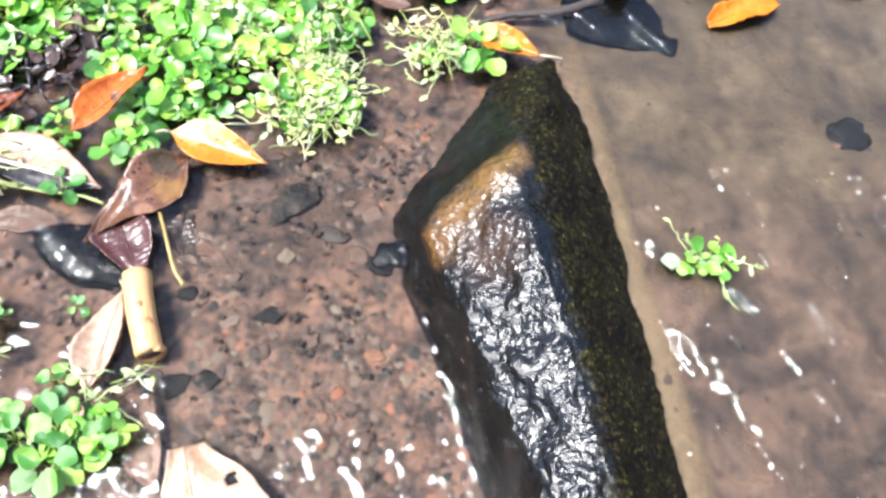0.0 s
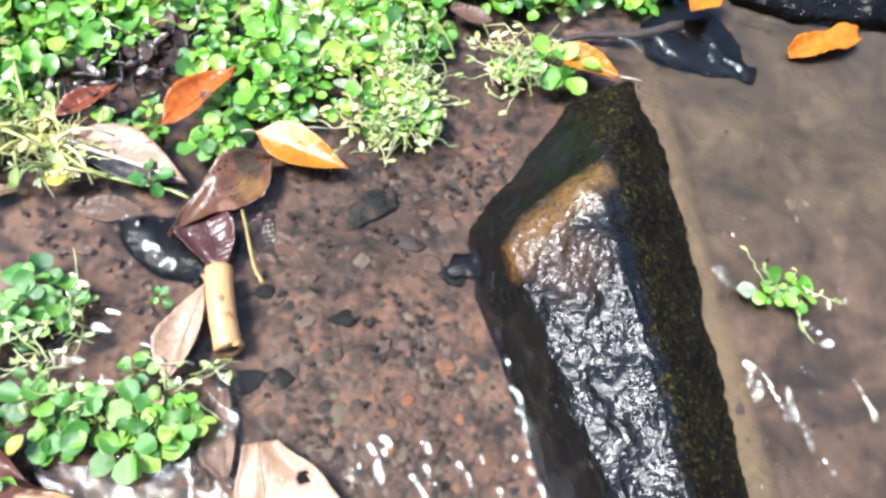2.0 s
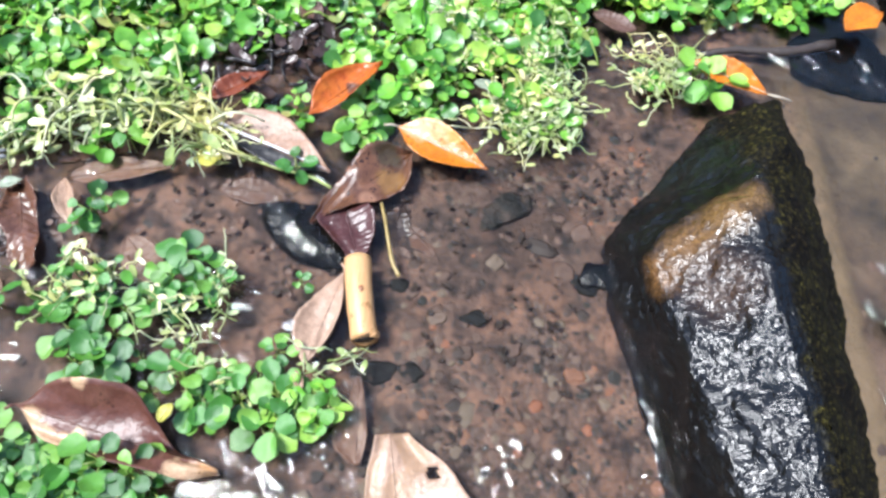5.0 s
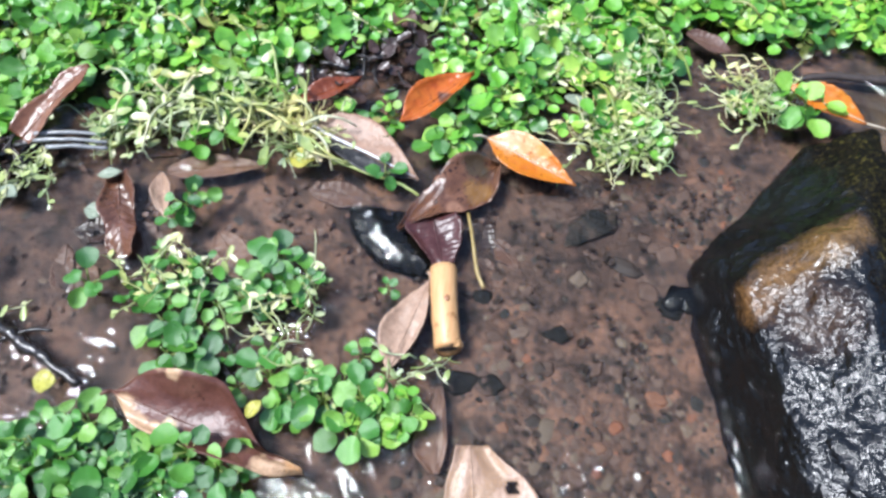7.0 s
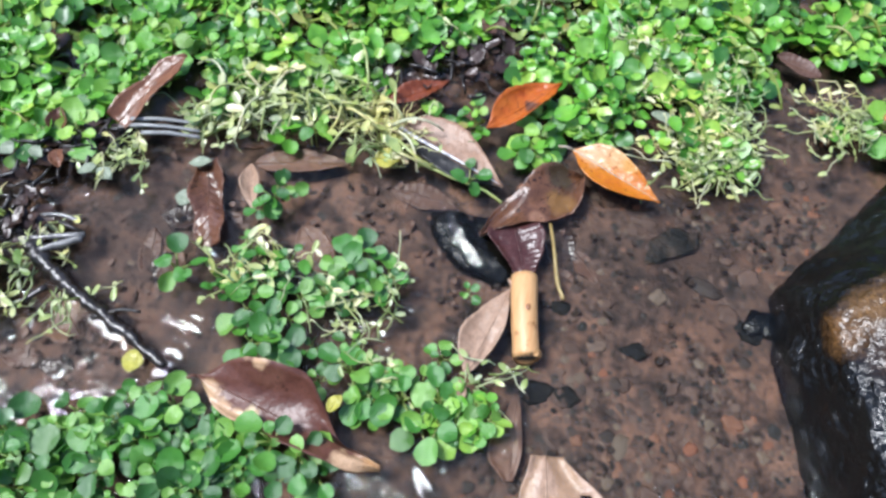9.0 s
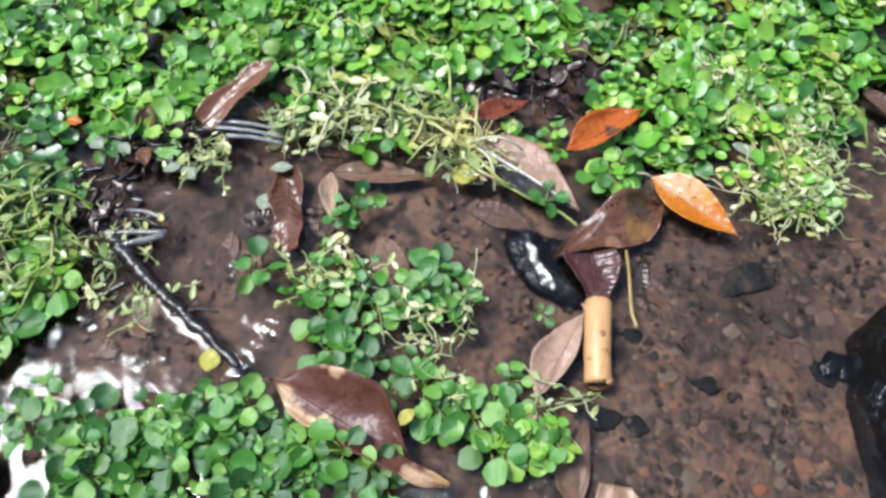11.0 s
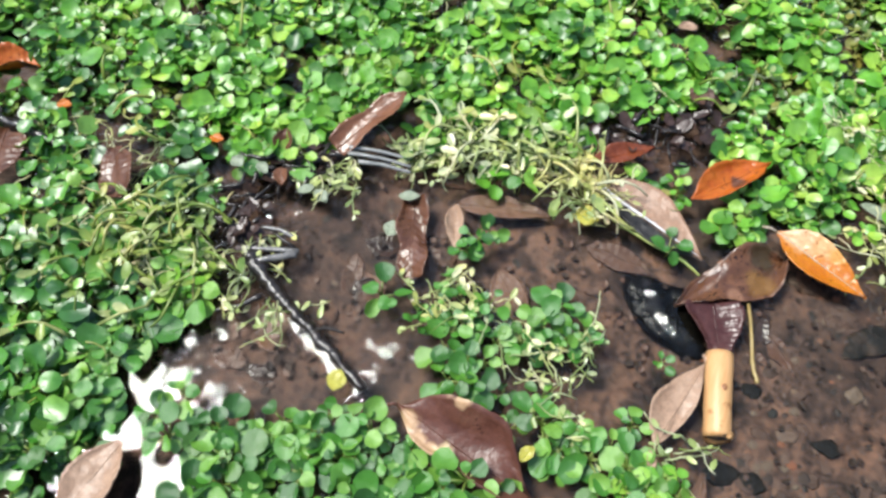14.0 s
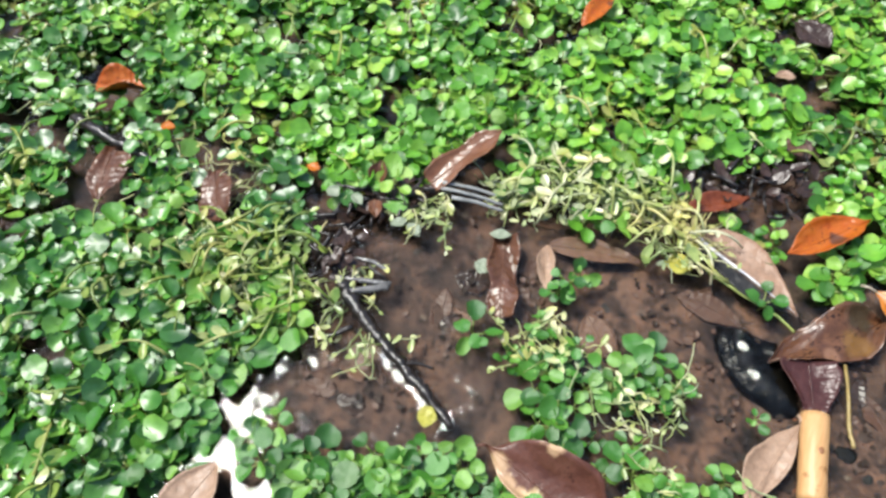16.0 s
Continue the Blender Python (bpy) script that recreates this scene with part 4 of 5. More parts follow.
def build_stick():
    root = new("stick")
    path = glide([(-0.0038, -0.0035, 0.003), (-0.0008, -0.0185, 0.004), (0.0035, -0.0350, 0.003), (0.0075, -0.0490, 0.001)], 5)
    sides, outer = 16, 0.0071
    v, f = tube_arrays(path, (outer, outer * 0.97), sides, 0.025, 2)
    w, g = tube_arrays(path, (outer * 0.72, outer * 0.7), sides)
    n = len(v)
    low = path[-1].z - outer
    for q in (*v[n - sides:], *w[n - sides:]):
        q.y += 0.55 * (q.z - low)
    f, g = f[:-2], g[:-2]
    faces = f + [tuple(i + n for i in face[::-1]) for face in g]
    last = n - sides
    for k in range(sides):
        k2 = (k + 1) % sides
        faces += [(k2, k, n + k, n + k2), (last + k, last + k2, n + last + k2, n + last + k)]
    mesh_object("bark", v + w, faces, BARK, root)
    # dark plug in the open tube; its colour stands for shade inside
    tube("core", path[1:-1], outer * 0.71, WOOD_AND_HOLLOW, root, 12, label="dark plug standing for the shaded hollow")
    bm = bmesh.new()
    bmesh.ops.create_icosphere(bm, subdivisions=2, radius=1)
    for q in bm.verts:
        q.co = Vector((q.co.x * 0.0018, q.co.y * 0.0022, q.co.z * 0.0008)) + Vector((0.0012, -0.0228, 0.0103))
    part("knot", bm, KNOT, root, "brown knot in the bark")
    tagged(root, "short peeled orange-tan stick lying in shallow water", "stick")


build_stick()


def twig(label, points, radius, mat=TWIG, name="twig", group=""):
    thick = radius[0] > 0.0025
    path = glide(points, 9 if thick else 5)
    for i, p in enumerate(path):
        p += Vector((noise.noise(p * 140), noise.noise(p * 140 + Vector((9, 0, 0))), 0.3 * noise.noise(p * 90))) * (radius[0] * (0.4 if thick else 0.5))
    ob = tube(name, path, radius, mat, None, 9, 0.42 if thick else 0.22)
    return tagged(ob, label, name, group)


GREYWOOD = wood_material("bleached_wood", (0.1, 0.095, 0.09), (0.26, 0.25, 0.24), (0.06, 0.05, 0.045), 0.2)
twig("thin yellow leaf stem lying in the water", [(0.003, 0.033, 0.001), (0.009, 0.014, 0.002), (0.0135, 0.0, 0.001), (0.0185, -0.009, 0.0)], (0.0008, 0.0011), STRAW, "stem")
twig("black wet twig lying across the pool", [(-0.262, -0.057, 0.004), (-0.252, -0.064, 0.004), (-0.237, -0.071, 0.0035), (-0.219, -0.078, 0.003), (-0.201, -0.085, 0.0025), (-0.184, -0.092, 0.002), (-0.166, -0.0995, 0.0005)], (0.0042, 0.0026))
twig("thin side shoot of the black twig", [(-0.242, -0.077, 0.002), (-0.252, -0.089, 0.002), (-0.266, -0.097, 0.001)], (0.0018, 0.0008))
twig("thin side shoot of the black twig", [(-0.212, -0.086, 0.002), (-0.2, -0.078, 0.002), (-0.19, -0.076, 0.001)], (0.0014, 0.0007))
twig("short grey stick at the pool's edge", [(-0.258, -0.0625, 0.005), (-0.247, -0.054, 0.005), (-0.237, -0.0465, 0.004)], (0.0017, 0.0022), GREYWOOD)
twig("pale grey splinter at the pool's edge", [(-0.267, -0.0565, 0.005), (-0.252, -0.0505, 0.005), (-0.2365, -0.0445, 0.004)], (0.0013, 0.0016), GREYWOOD)
twig("pale grey splinter at the pool's edge", [(-0.264, -0.0405, 0.006), (-0.252, -0.038, 0.006), (-0.241, -0.038, 0.005)], (0.0009, 0.0013), GREYWOOD)
REED = wood_material("bleached_reed", (0.22, 0.22, 0.21), (0.4, 0.4, 0.38), (0.12, 0.11, 0.1), 0.15)
for a, b in (((-0.243, 0.0275), (-0.207, 0.0375)), ((-0.2415, 0.0235), (-0.204, 0.033)), ((-0.233, 0.0205), (-0.202, 0.0290))):
    twig("bleached wet reed stem lying on the water", [(*a, 0.011), ((a[0] + b[0]) / 2, (a[1] + b[1]) / 2 + 0.0008, 0.01), (*b, 0.007)], (0.0013, 0.001), REED, "reed", "reed stems")
twig("black wet twig in the cress mat", [(-0.483, -0.041, 0.010), (-0.461, -0.044, 0.012), (-0.43, -0.0455, 0.011), (-0.4, -0.045, 0.008)], (0.0034, 0.0024))
twig("brown waterlogged branch beyond the rock", [(0.186, 0.171, -0.002), (0.21, 0.178, -0.001), (0.24, 0.181, -0.001), (0.272, 0.192, 0.0)], (0.002, 0.0036), WOOD_AND_HOLLOW, "branch")
ARCH = [(-0.205, 0.033, 0.003), (-0.195, 0.039, 0.005), (-0.186, 0.05, 0.008), (-0.176, 0.060, 0.01), (-0.161, 0.067, 0.011), (-0.138, 0.072, 0.010), (-0.121, 0.072, 0.008), (-0.101, 0.063, 0.006), (-0.084, 0.052, 0.004), (-0.063, 0.047, 0.003), (-0.036, 0.043, 0.002), (-0.026, 0.039, 0.001)]
twig("long pale yellow-green runner stem arching over the water", ARCH, (0.0017, 0.0007), PALE, "stem")


# ---- stones and gravel ----
def stone_mesh(seed, sx, sy, sz, sub=3):
    bm = bmesh.new()
    bmesh.ops.create_icosphere(bm, subdivisions=sub, radius=1)
    off = Vector((seed * 7.7, seed * 1.3, 0))
    for v in bm.verts:
        d = v.co.normalized()
        v.co = d * (1 + 0.45 * noise.noise(d * 1.3 + off) + 0.25 * noise.noise(d * 2.6 + off) + 0.1 * noise.noise(d * 6 + off))
        v.co = Vector((v.co.x * sx, v.co.y * sy, v.co.z * sz))
    return bm


def stone(label, x, y, sx, sy, turn=0, seed=1, mat=None, up=0.0, high=0.3):
    bm = stone_mesh(seed, sx, sy, min(sx, sy) * high)
    ob = part("stone", bm, mat or PEBBLE)
    ob.matrix_world = pose(x, y, ground_z(x, y) + min(sx, sy) * high * 0.1 + up, 0, 0, turn)
    return tagged(ob, label, "stone", "stones on the stream bed")


DARKSTONE = wood_material("dark_stone", (0.008, 0.008, 0.0075), (0.025, 0.023, 0.02), (0.045, 0.037, 0.028), 0.7, 0.1)
for n, (x, y, sx, sy, turn) in enumerate([(0.094, 0.025, 0.0095, 0.0045, -15), (0.107, 0.012, 0.006, 0.006, 0),
                                          (0.116, 0.037, 0.006, 0.005, 30), (0.016, -0.058, 0.008, 0.006, 20), (0.031, -0.057, 0.006, 0.005, 0),
                                          (0.042, -0.0255, 0.0062, 0.0045, 20), (0.061, -0.0235, 0.0065, 0.0042, 0), (0.058, -0.042, 0.0045, 0.004, 0),
                                          (0.082, -0.037, 0.005, 0.004, 40), (0.116, -0.047, 0.006, 0.005, 0), (0.079, -0.095, 0.006, 0.005, 10),
                                          (0.108, -0.09, 0.007, 0.005, 0), (0.12, 0.006, 0.008, 0.006, -20), (0.069, 0.011, 0.005, 0.004, 50),
                                          (0.019, -0.01, 0.005, 0.004, 0), (0.103, 0.045, 0.004, 0.003, 0), (0.323, 0.059, 0.004, 0.004, 0), (0.417, 0.086, 0.014, 0.012, 20), (0.126, 0.0115, 0.0105, 0.0085, 10)]):
    dark = n in (3, 4, 6, 12, 14, 17, 18)
    stone("dark wet stone on the silt bed" if dark else "brown pebble on the silt bed", x, y, sx, sy, turn, n + 3, BLACKROCK if n == 18 else DARKSTONE if dark else None)
build_rock("rock", [(-0.065, 0.026), (-0.048, 0.033), (-0.029, 0.032), (-0.02, 0.021), (-0.011, -0.002), (-0.019, -0.009), (-0.034, -0.005), (-0.054, 0.008)],
           [(-0.05, 0.022, -0.0055), (-0.036, 0.02, -0.005), (-0.024, 0.004, -0.006)], "flat black-green stone just under the water", 3, 0.0042, -0.009, mat=BLACKROCK)
build_rock("rock", [(0.05, 0.032), (0.06, 0.046), (0.075, 0.058), (0.087, 0.058), (0.088, 0.047), (0.076, 0.04), (0.068, 0.031), (0.057, 0.027)],
           [(0.062, 0.037, -0.0085), (0.078, 0.05, -0.0075)], "low dark stone half buried in the gravel", 8, 0.0026, -0.009, mat=SUNKROCK)


def scatter_stones(name, spots, mat, label, category):
    """Many small stones as one mesh; spots are rows of x, y, z, radius."""
    bm = stone_mesh(5, 1, 1, 0.5, 1)
    shape = np.array([v.co for v in bm.verts]) * (1, 1, 0.55)
    tris = np.array([[v.index for v in f.verts] for f in bm.faces])
    bm.free()
    rng = np.random.default_rng(4)
    vs, fs = [], []
    for i, (x, y, z, r) in enumerate(spots):
        a = rng.uniform(0, 6.28)
        m = np.array([[math.cos(a), -math.sin(a), 0], [math.sin(a), math.cos(a), 0], [0, 0, 1]])
        s = shape * (r * rng.uniform(0.6, 1.3, 3)) * (1 + rng.uniform(-0.24, 0.24, shape.shape))
        vs.append(s @ m.T + (x, y, z))
        fs.append(tris + i * len(shape))
    ob = mesh_object(name, np.concatenate(vs).tolist(), np.concatenate(fs).tolist(), mat, None, False)
    return tagged(ob, label, category, kind="stuff")


rng = np.random.default_rng(11)
spots = []
while len(spots) < 5200:
    x, y = rng.uniform(-0.3, 0.25), rng.uniform(-0.2, 0.2)
    if planted(x, y):
        continue
    keep = 0.95 if -0.01 < x < 0.2 else 0.06
    if y < -0.04 and 0.02 < x < 0.17:
        keep = 0.75
    elif keep > 0.5:
        keep = 0.15 + 0.85 * smooth_step(-0.1, 0.25, noise.noise(Vector((x * 24, y * 24, 1))))
    if rng.uniform() > keep:
        continue
    r = float(np.clip(rng.lognormal(math.log(0.0016), 0.5), 0.0006, 0.0034))
    spots.append((x, y, ground_z(x, y) - r * 0.16, r))
scatter_stones("gravel", spots, GRAVEL, "fine mixed brown and grey gravel on the stream bed", "gravel")


spots = []
while len(spots) < 420:
    x, y = rng.uniform(0.262, 0.52), rng.uniform(-0.16, 0.16)
    if rng.uniform() < 0.3 + 0.7 * smooth_step(-0.1, 0.3, noise.noise(Vector((x * 14, y * 14, 2)))):
        r = float(np.clip(rng.lognormal(math.log(0.0009), 0.5), 0.0005, 0.0026))
        spots.append((x, y, ground_z(x, y), r))
scatter_stones("gravel", spots, GRAVEL, "scattered grit on the silt beyond the rock", "gravel")


# ---- far stones ----
build_rock("rock", [(0.248, 0.168), (0.285, 0.152), (0.315, 0.147), (0.322, 0.158), (0.302, 0.205), (0.27, 0.222), (0.244, 0.195)],
           [(0.262, 0.18, -0.0005), (0.29, 0.165, -0.0005), (0.27, 0.2, 0.0)], "low black stone with water running over it", 4, 0.0016, -0.003, mat=BLACKROCK)
build_rock("rock", [(0.31, 0.215), (0.36, 0.205), (0.48, 0.205), (0.6, 0.21), (0.62, 0.32), (0.3, 0.32)],
           [(0.34, 0.26, 0.02), (0.5, 0.25, 0.02), (0.58, 0.28, 0.02)], "black wet stone ledge beyond the shallow water", 6, 0.004, mat=BLACKROCK)


# ---- water plants ----
def round_leaf(seed):
    """Vertices and faces of a round, slightly cupped leaf of radius 1, its base at the origin and its tip at +y."""
    r_ = random.Random(seed)
    seg, rings = 11, (0.45, 0.8, 1.0)
    long = r_.uniform(0.95, 1.2)
    cup = r_.uniform(-0.22, 0.25)
    wedge = r_.choice((0.0, 0.08, 0.22))
    ph = r_.uniform(0, 6)
    verts, faces = [(0, 0.95 * long, 0.02)], []
    for q, ring in enumerate(rings):
        for k in range(seg):
            a = 2 * math.pi * k / seg + math.pi / 2
            rad = ring * (1 + 0.05 * math.sin(3 * a + ph) + 0.04 * math.sin(5 * a + 2 * ph))
            x, y = rad * math.cos(a), rad * math.sin(a) * long
            if math.sin(a) < 0:
                x *= 1 - wedge * math.sin(a) ** 2
            z = cup * ring * ring + 0.16 * abs(x) + 0.11 * math.sin(2 * a + ph) * ring + 0.05 * math.sin(4 * a) * ring
            verts.append((x, y + 0.95 * long, z))
    for k in range(seg):
        k2 = (k + 1) % seg
        faces.append((0, 1 + k, 1 + k2))
        for q in range(len(rings) - 1):
            faces.append((1 + q * seg + k, 1 + (q + 1) * seg + k, 1 + (q + 1) * seg + k2, 1 + q * seg + k2))
    return verts, faces


def leaf_data(seed, mat):
    v, f = round_leaf(seed)
    me = bpy.data.meshes.new("leaf")
    me.from_pydata(v, [], f)
    me.shade_smooth()
    me.materials.append(mat)
    return me


LEAVES = [leaf_data(s, CRESS) for s in range(9)]
DEEP_LEAVES = [leaf_data(s, CRESSDEEP) for s in range(9)]
LEAF_SHAPES = [round_leaf(s) for s in range(9)]


def sprig_plan(seed):
    """Leaves (matrix, shape) and stalk lines of one plant round the origin at water level."""
    r_ = random.Random(seed * 17 + 5)
    leaves, lines = [], []
    count = r_.randint(5, 8)
    crown = r_.uniform(0.004, 0.009)
    lines.append([(0, 0, -0.010), (r_.uniform(-0.002, 0.002), r_.uniform(-0.002, 0.002), crown * 0.5), (0, 0, crown)])
    turn = r_.uniform(0, 6.28)
    for i in range(count):
        a = turn + i * 2.4 + r_.uniform(-0.3, 0.3)
        out = r_.uniform(0.0035, 0.0085) * (0.35 if i > count - 3 else 1.0)
        high = crown + r_.uniform(0.0, 0.004) + (0.004 if i > count - 3 else 0)
        size = r_.uniform(0.0028, 0.0072) * (0.8 if i > count - 3 else 1.0)
        foot = Vector((math.cos(a) * out, math.sin(a) * out, high))
        m = Matrix.Translation(foot) @ Matrix.Rotation(a - math.pi / 2, 4, "Z") @ Matrix.Rotation(radians(r_.gauss(-4, 22)), 4, "X") @ Matrix.Rotation(radians(r_.gauss(0, 20)), 4, "Y") @ Matrix.Scale(size, 4)
        leaves.append((m, r_.randrange(9)))
        lines.append([(0, 0, crown * 0.7), tuple(foot * 0.6 + Vector((0, 0, crown * 0.3))), tuple(foot)])
    return leaves, lines


PLANS = [sprig_plan(s) for s in range(14)]


def build_plant(plan, blades=DEEP_LEAVES):
    leaves, lines = plan
    root = new("cress_plant")
    vs, fs = [], []
    for line in lines:
        v, f = tube_arrays(line, (0.0007, 0.0005), 4)
        fs += [tuple(i + len(vs) for i in face) for face in f]
        vs += v
    mesh_object("stalk", vs, fs, STALK, root)
    for m, shape in leaves:
        ob = new("leaf", blades[shape])
        ob.parent = root
        ob.matrix_local = m
    return tagged(root, "bright green round-leaved water cress plant in shallow water", "water plant", "cress plants")


def on_leaf(x, y):
    """Whether a plant here would hide a fallen leaf."""
    for ax, ay, bx, by, w in LEAF_SPOTS:
        dx, dy = bx - ax, by - ay
        t = min(1.0, max(0.0, ((x - ax) * dx + (y - ay) * dy) / (dx * dx + dy * dy)))
        if math.hypot(x - ax - t * dx, y - ay - t * dy) < 0.4 * w + 0.004:
            return True
    return False


def plant_spots():
    r_ = np.random.default_rng(5)
    near, rest, low, step = [], [], [], 0.0112
    for j in range(int(0.8 / step)):
        for i in range(int(1.35 / step)):
            x = -0.8 + (i + 0.5 * (j % 2) + r_.uniform(-0.4, 0.4)) * step
            y = -0.32 + (j + r_.uniform(-0.4, 0.4)) * step
            rag = 0.06 * noise.noise(Vector((x * 9, y * 9, 1))) + 0.03 * noise.noise(Vector((x * 30, y * 30, 1)))
            if y > 0.48 + 0.25 * x + rag or y > 0.47 + 0.5 * x + rag or x < -0.74 + rag:
                continue
            gap = noise.noise(Vector((x * 27, y * 27, 4)))
            reach = 0.0065
            if on_leaf(x, y) or not all(planted(x + dx, y + dy) for dx, dy in ((reach, 0), (-reach, 0), (0, reach), (0, -reach))):
                continue
            isle = inside(ISLAND, x, y)
            if not isle and r_.uniform() < (0.15 if x < -0.2 and y < 0 else 0.42):
                low.append((x + 0.004, y + 0.003, -0.0045, r_.uniform(0, 360), r_.uniform(0.35, 0.75), int(r_.integers(14))))
            if gap < (-0.42 if isle or x < -0.2 and y < -0.1 else -0.22) or not isle and x < -0.2 and -0.1 < y < 0 and r_.uniform() < 0.13 or isle and r_.uniform() < (0.4 if x < -0.085 and y > -0.085 else 0.04):
                continue
            lush = 1.02 if x < -0.2 and y < -0.09 else 0.84 if isle else 0.96
            row = (x, y, ground_z(x, y) * 0.3 + 0.003 * gap + (0 if isle else 0.007 * noise.noise(Vector((x * 30, y * 30, 8)))) + r_.uniform(0, 0.003), r_.uniform(0, 360), r_.uniform(0.55, 1.2) * lush, int(r_.integers(14)))
            (near if -0.30 < x < 0.12 and y < 0.1 else rest).append(row)
    return near, rest, low


for a, b in zip(ARCH[:8], ARCH[1:]):
    LEAF_SPOTS.append((a[0], a[1], b[0], b[1], 0.018))
NEAR, REST, LOW = plant_spots()


def pose_of(row):
    x, y, z, turn, size, _ = row
    return pose(x, y, z, 0, 0, turn) @ Matrix.Scale(size, 4)


def place_plants(rows):
    first = {}
    for row in rows:
        deep = inside(ISLAND, row[0], row[1]) or row[1] < -0.1
        k = (row[5], deep)
        if k not in first:
            first[k] = build_plant(PLANS[row[5]], DEEP_LEAVES if deep else LEAVES)
            first[k].matrix_world = pose_of(row)
        else:
            ob = copy_thing(first[k], pose(*row[:3], 0, 0, row[3]))
            ob.scale = (row[4],) * 3


def build_mat(name, rows, label, blade=None):
    """A dense mat of plants as one mesh, the leaves and the stalks apart."""
    for what, mat in (("leaf", blade or CRESS), ("stalk", STALK)):
        vs, fs, count = [], [], 0
        for row in rows:
            m = np.array(pose_of(row))
            leaves, lines = PLANS[row[5]]
            if what == "leaf":
                bits = [(np.array(LEAF_SHAPES[s][0]), LEAF_SHAPES[s][1], m @ np.array(lm)) for lm, s in leaves]
            else:
                bits = [(np.array([tuple(p) for p in v]), f, m) for v, f in (tube_arrays(line, (0.0007, 0.0005), 3) for line in lines)]
            for v, f, mm in bits:
                vs.append(v @ mm[:3, :3].T + mm[:3, 3])
                fs += [tuple(i + count for i in face) for face in f]
                count += len(v)
        ob = mesh_object(name if what == "leaf" else name + "_stalks", np.concatenate(vs).tolist(), fs, mat)
        tagged(ob, label if what == "leaf" else "thin green stalks under the mat of water cress", "water plants", kind="stuff")


place_plants(NEAR)
deep = [row for row in REST if row[0] < -0.2 and row[1] < 0.01 - 0.5 * (row[0] + 0.2) * 0.3 - 0.03]
build_mat("cress_mat", [row for row in REST if row not in deep], "dense mat of bright green round-leaved water cress")
build_mat("cress_mat", deep, "lush stand of deep green broad-leaved water cress", CRESSDEEP)
build_mat("cress_undergrowth", LOW, "low yellowing leaves and shoots under the water cress", OLDCRESS)


# ---- single sprigs and clumps ----
SPRIGS = [(-0.147, 0.004, 0.8), (-0.143, 0.012, 0.6), (-0.047, 0.046, 0.7), (-0.03, -0.021, 0.5), (-0.09, -0.016, 0.9), (-0.071, -0.026, 0.7), (-0.15, -0.003, 0.6),
          (-0.254, -0.157, 0.7), (-0.292, -0.142, 0.8), (-0.246, -0.141, 0.7), (-0.286, -0.164, 0.9), (-0.24, -0.163, 0.8), (-0.232, -0.152, 0.7), (-0.15, -0.026, 0.6), (-0.125, -0.03, 0.7)]
BRIGHT = [(0.178, 0.147, 1.0), (0.187, 0.139, 1.2), (0.197, 0.145, 1.1), (0.15, 0.138, 0.6), (0.297, -0.004, 0.8), (0.307, -0.006, 0.7), (0.29, -0.007, 0.6),
          (-0.012, -0.078, 0.8), (-0.004, -0.084, 0.7), (-0.018, -0.09, 0.85), (-0.008, -0.09, 0.6), (-0.022, -0.075, 0.7)]
for n, (x, y, size) in enumerate(SPRIGS + BRIGHT):
    ob = build_plant(PLANS[n % 14], DEEP_LEAVES if n < len(SPRIGS) else LEAVES)
    ob.matrix_world = pose(x, y, 0.001, 0, 0, 70 * n) @ Matrix.Scale(size, 4)
for n, (x, y, size) in enumerate([(-0.097, -0.121, 0.9), (-0.083, -0.1255, 0.85)]):
    ob = build_plant(PLANS[5 + n])
    ob.matrix_world = pose(x, y, 0.009, 0, 0, 40 + 90 * n) @ Matrix.Scale(size, 4)


# ---- pale stringy weed ----
def pale_weed(label, spots, strands, reach, seed, leafy=0.6):
    """Tangled pale strands with small yellowish leaves, spread round the given spots, as one mesh."""
    r_ = random.Random(seed)
    vs, fs = [], []
    for _ in range(strands):
        x, y = r_.choice(spots)
        p = Vector((x + r_.gauss(0, reach), y + r_.gauss(0, reach), r_.uniform(0.001, 0.008)))
        a = r_.uniform(0, 6.28)
        line = [p.copy()]
        for _ in range(r_.randint(4, 8)):
            a += r_.uniform(-0.45, 0.45)
            p = p + Vector((math.cos(a), math.sin(a), 0)) * r_.uniform(0.002, 0.0045)
            p.z = min(0.014, max(0.0006, p.z + r_.uniform(-0.003, 0.003)))
            line.append(p.copy())
            if r_.random() < leafy * 0.4:
                v, f = LEAF_SHAPES[r_.randrange(6)]
                m = Matrix.Translation(p) @ Matrix.Rotation(r_.uniform(0, 6.28), 4, "Z") @ Matrix.Rotation(r_.uniform(-0.6, 0.6), 4, "X") @ Matrix.Scale(r_.uniform(0.0012, 0.0032), 4) @ Matrix.Diagonal((0.55, 1.15, 0.5, 1))
                fs += [tuple(i + len(vs) for i in face) for face in f]
                vs += [m @ Vector(q) for q in v]
        v, f = tube_arrays(line, (0.00055, 0.0003), 4)
        fs += [tuple(i + len(vs) for i in face) for face in f]
        vs += v
    ob = mesh_object("pale_weed", vs, fs, PALE)
    return tagged(ob, label, "weed", kind="stuff")


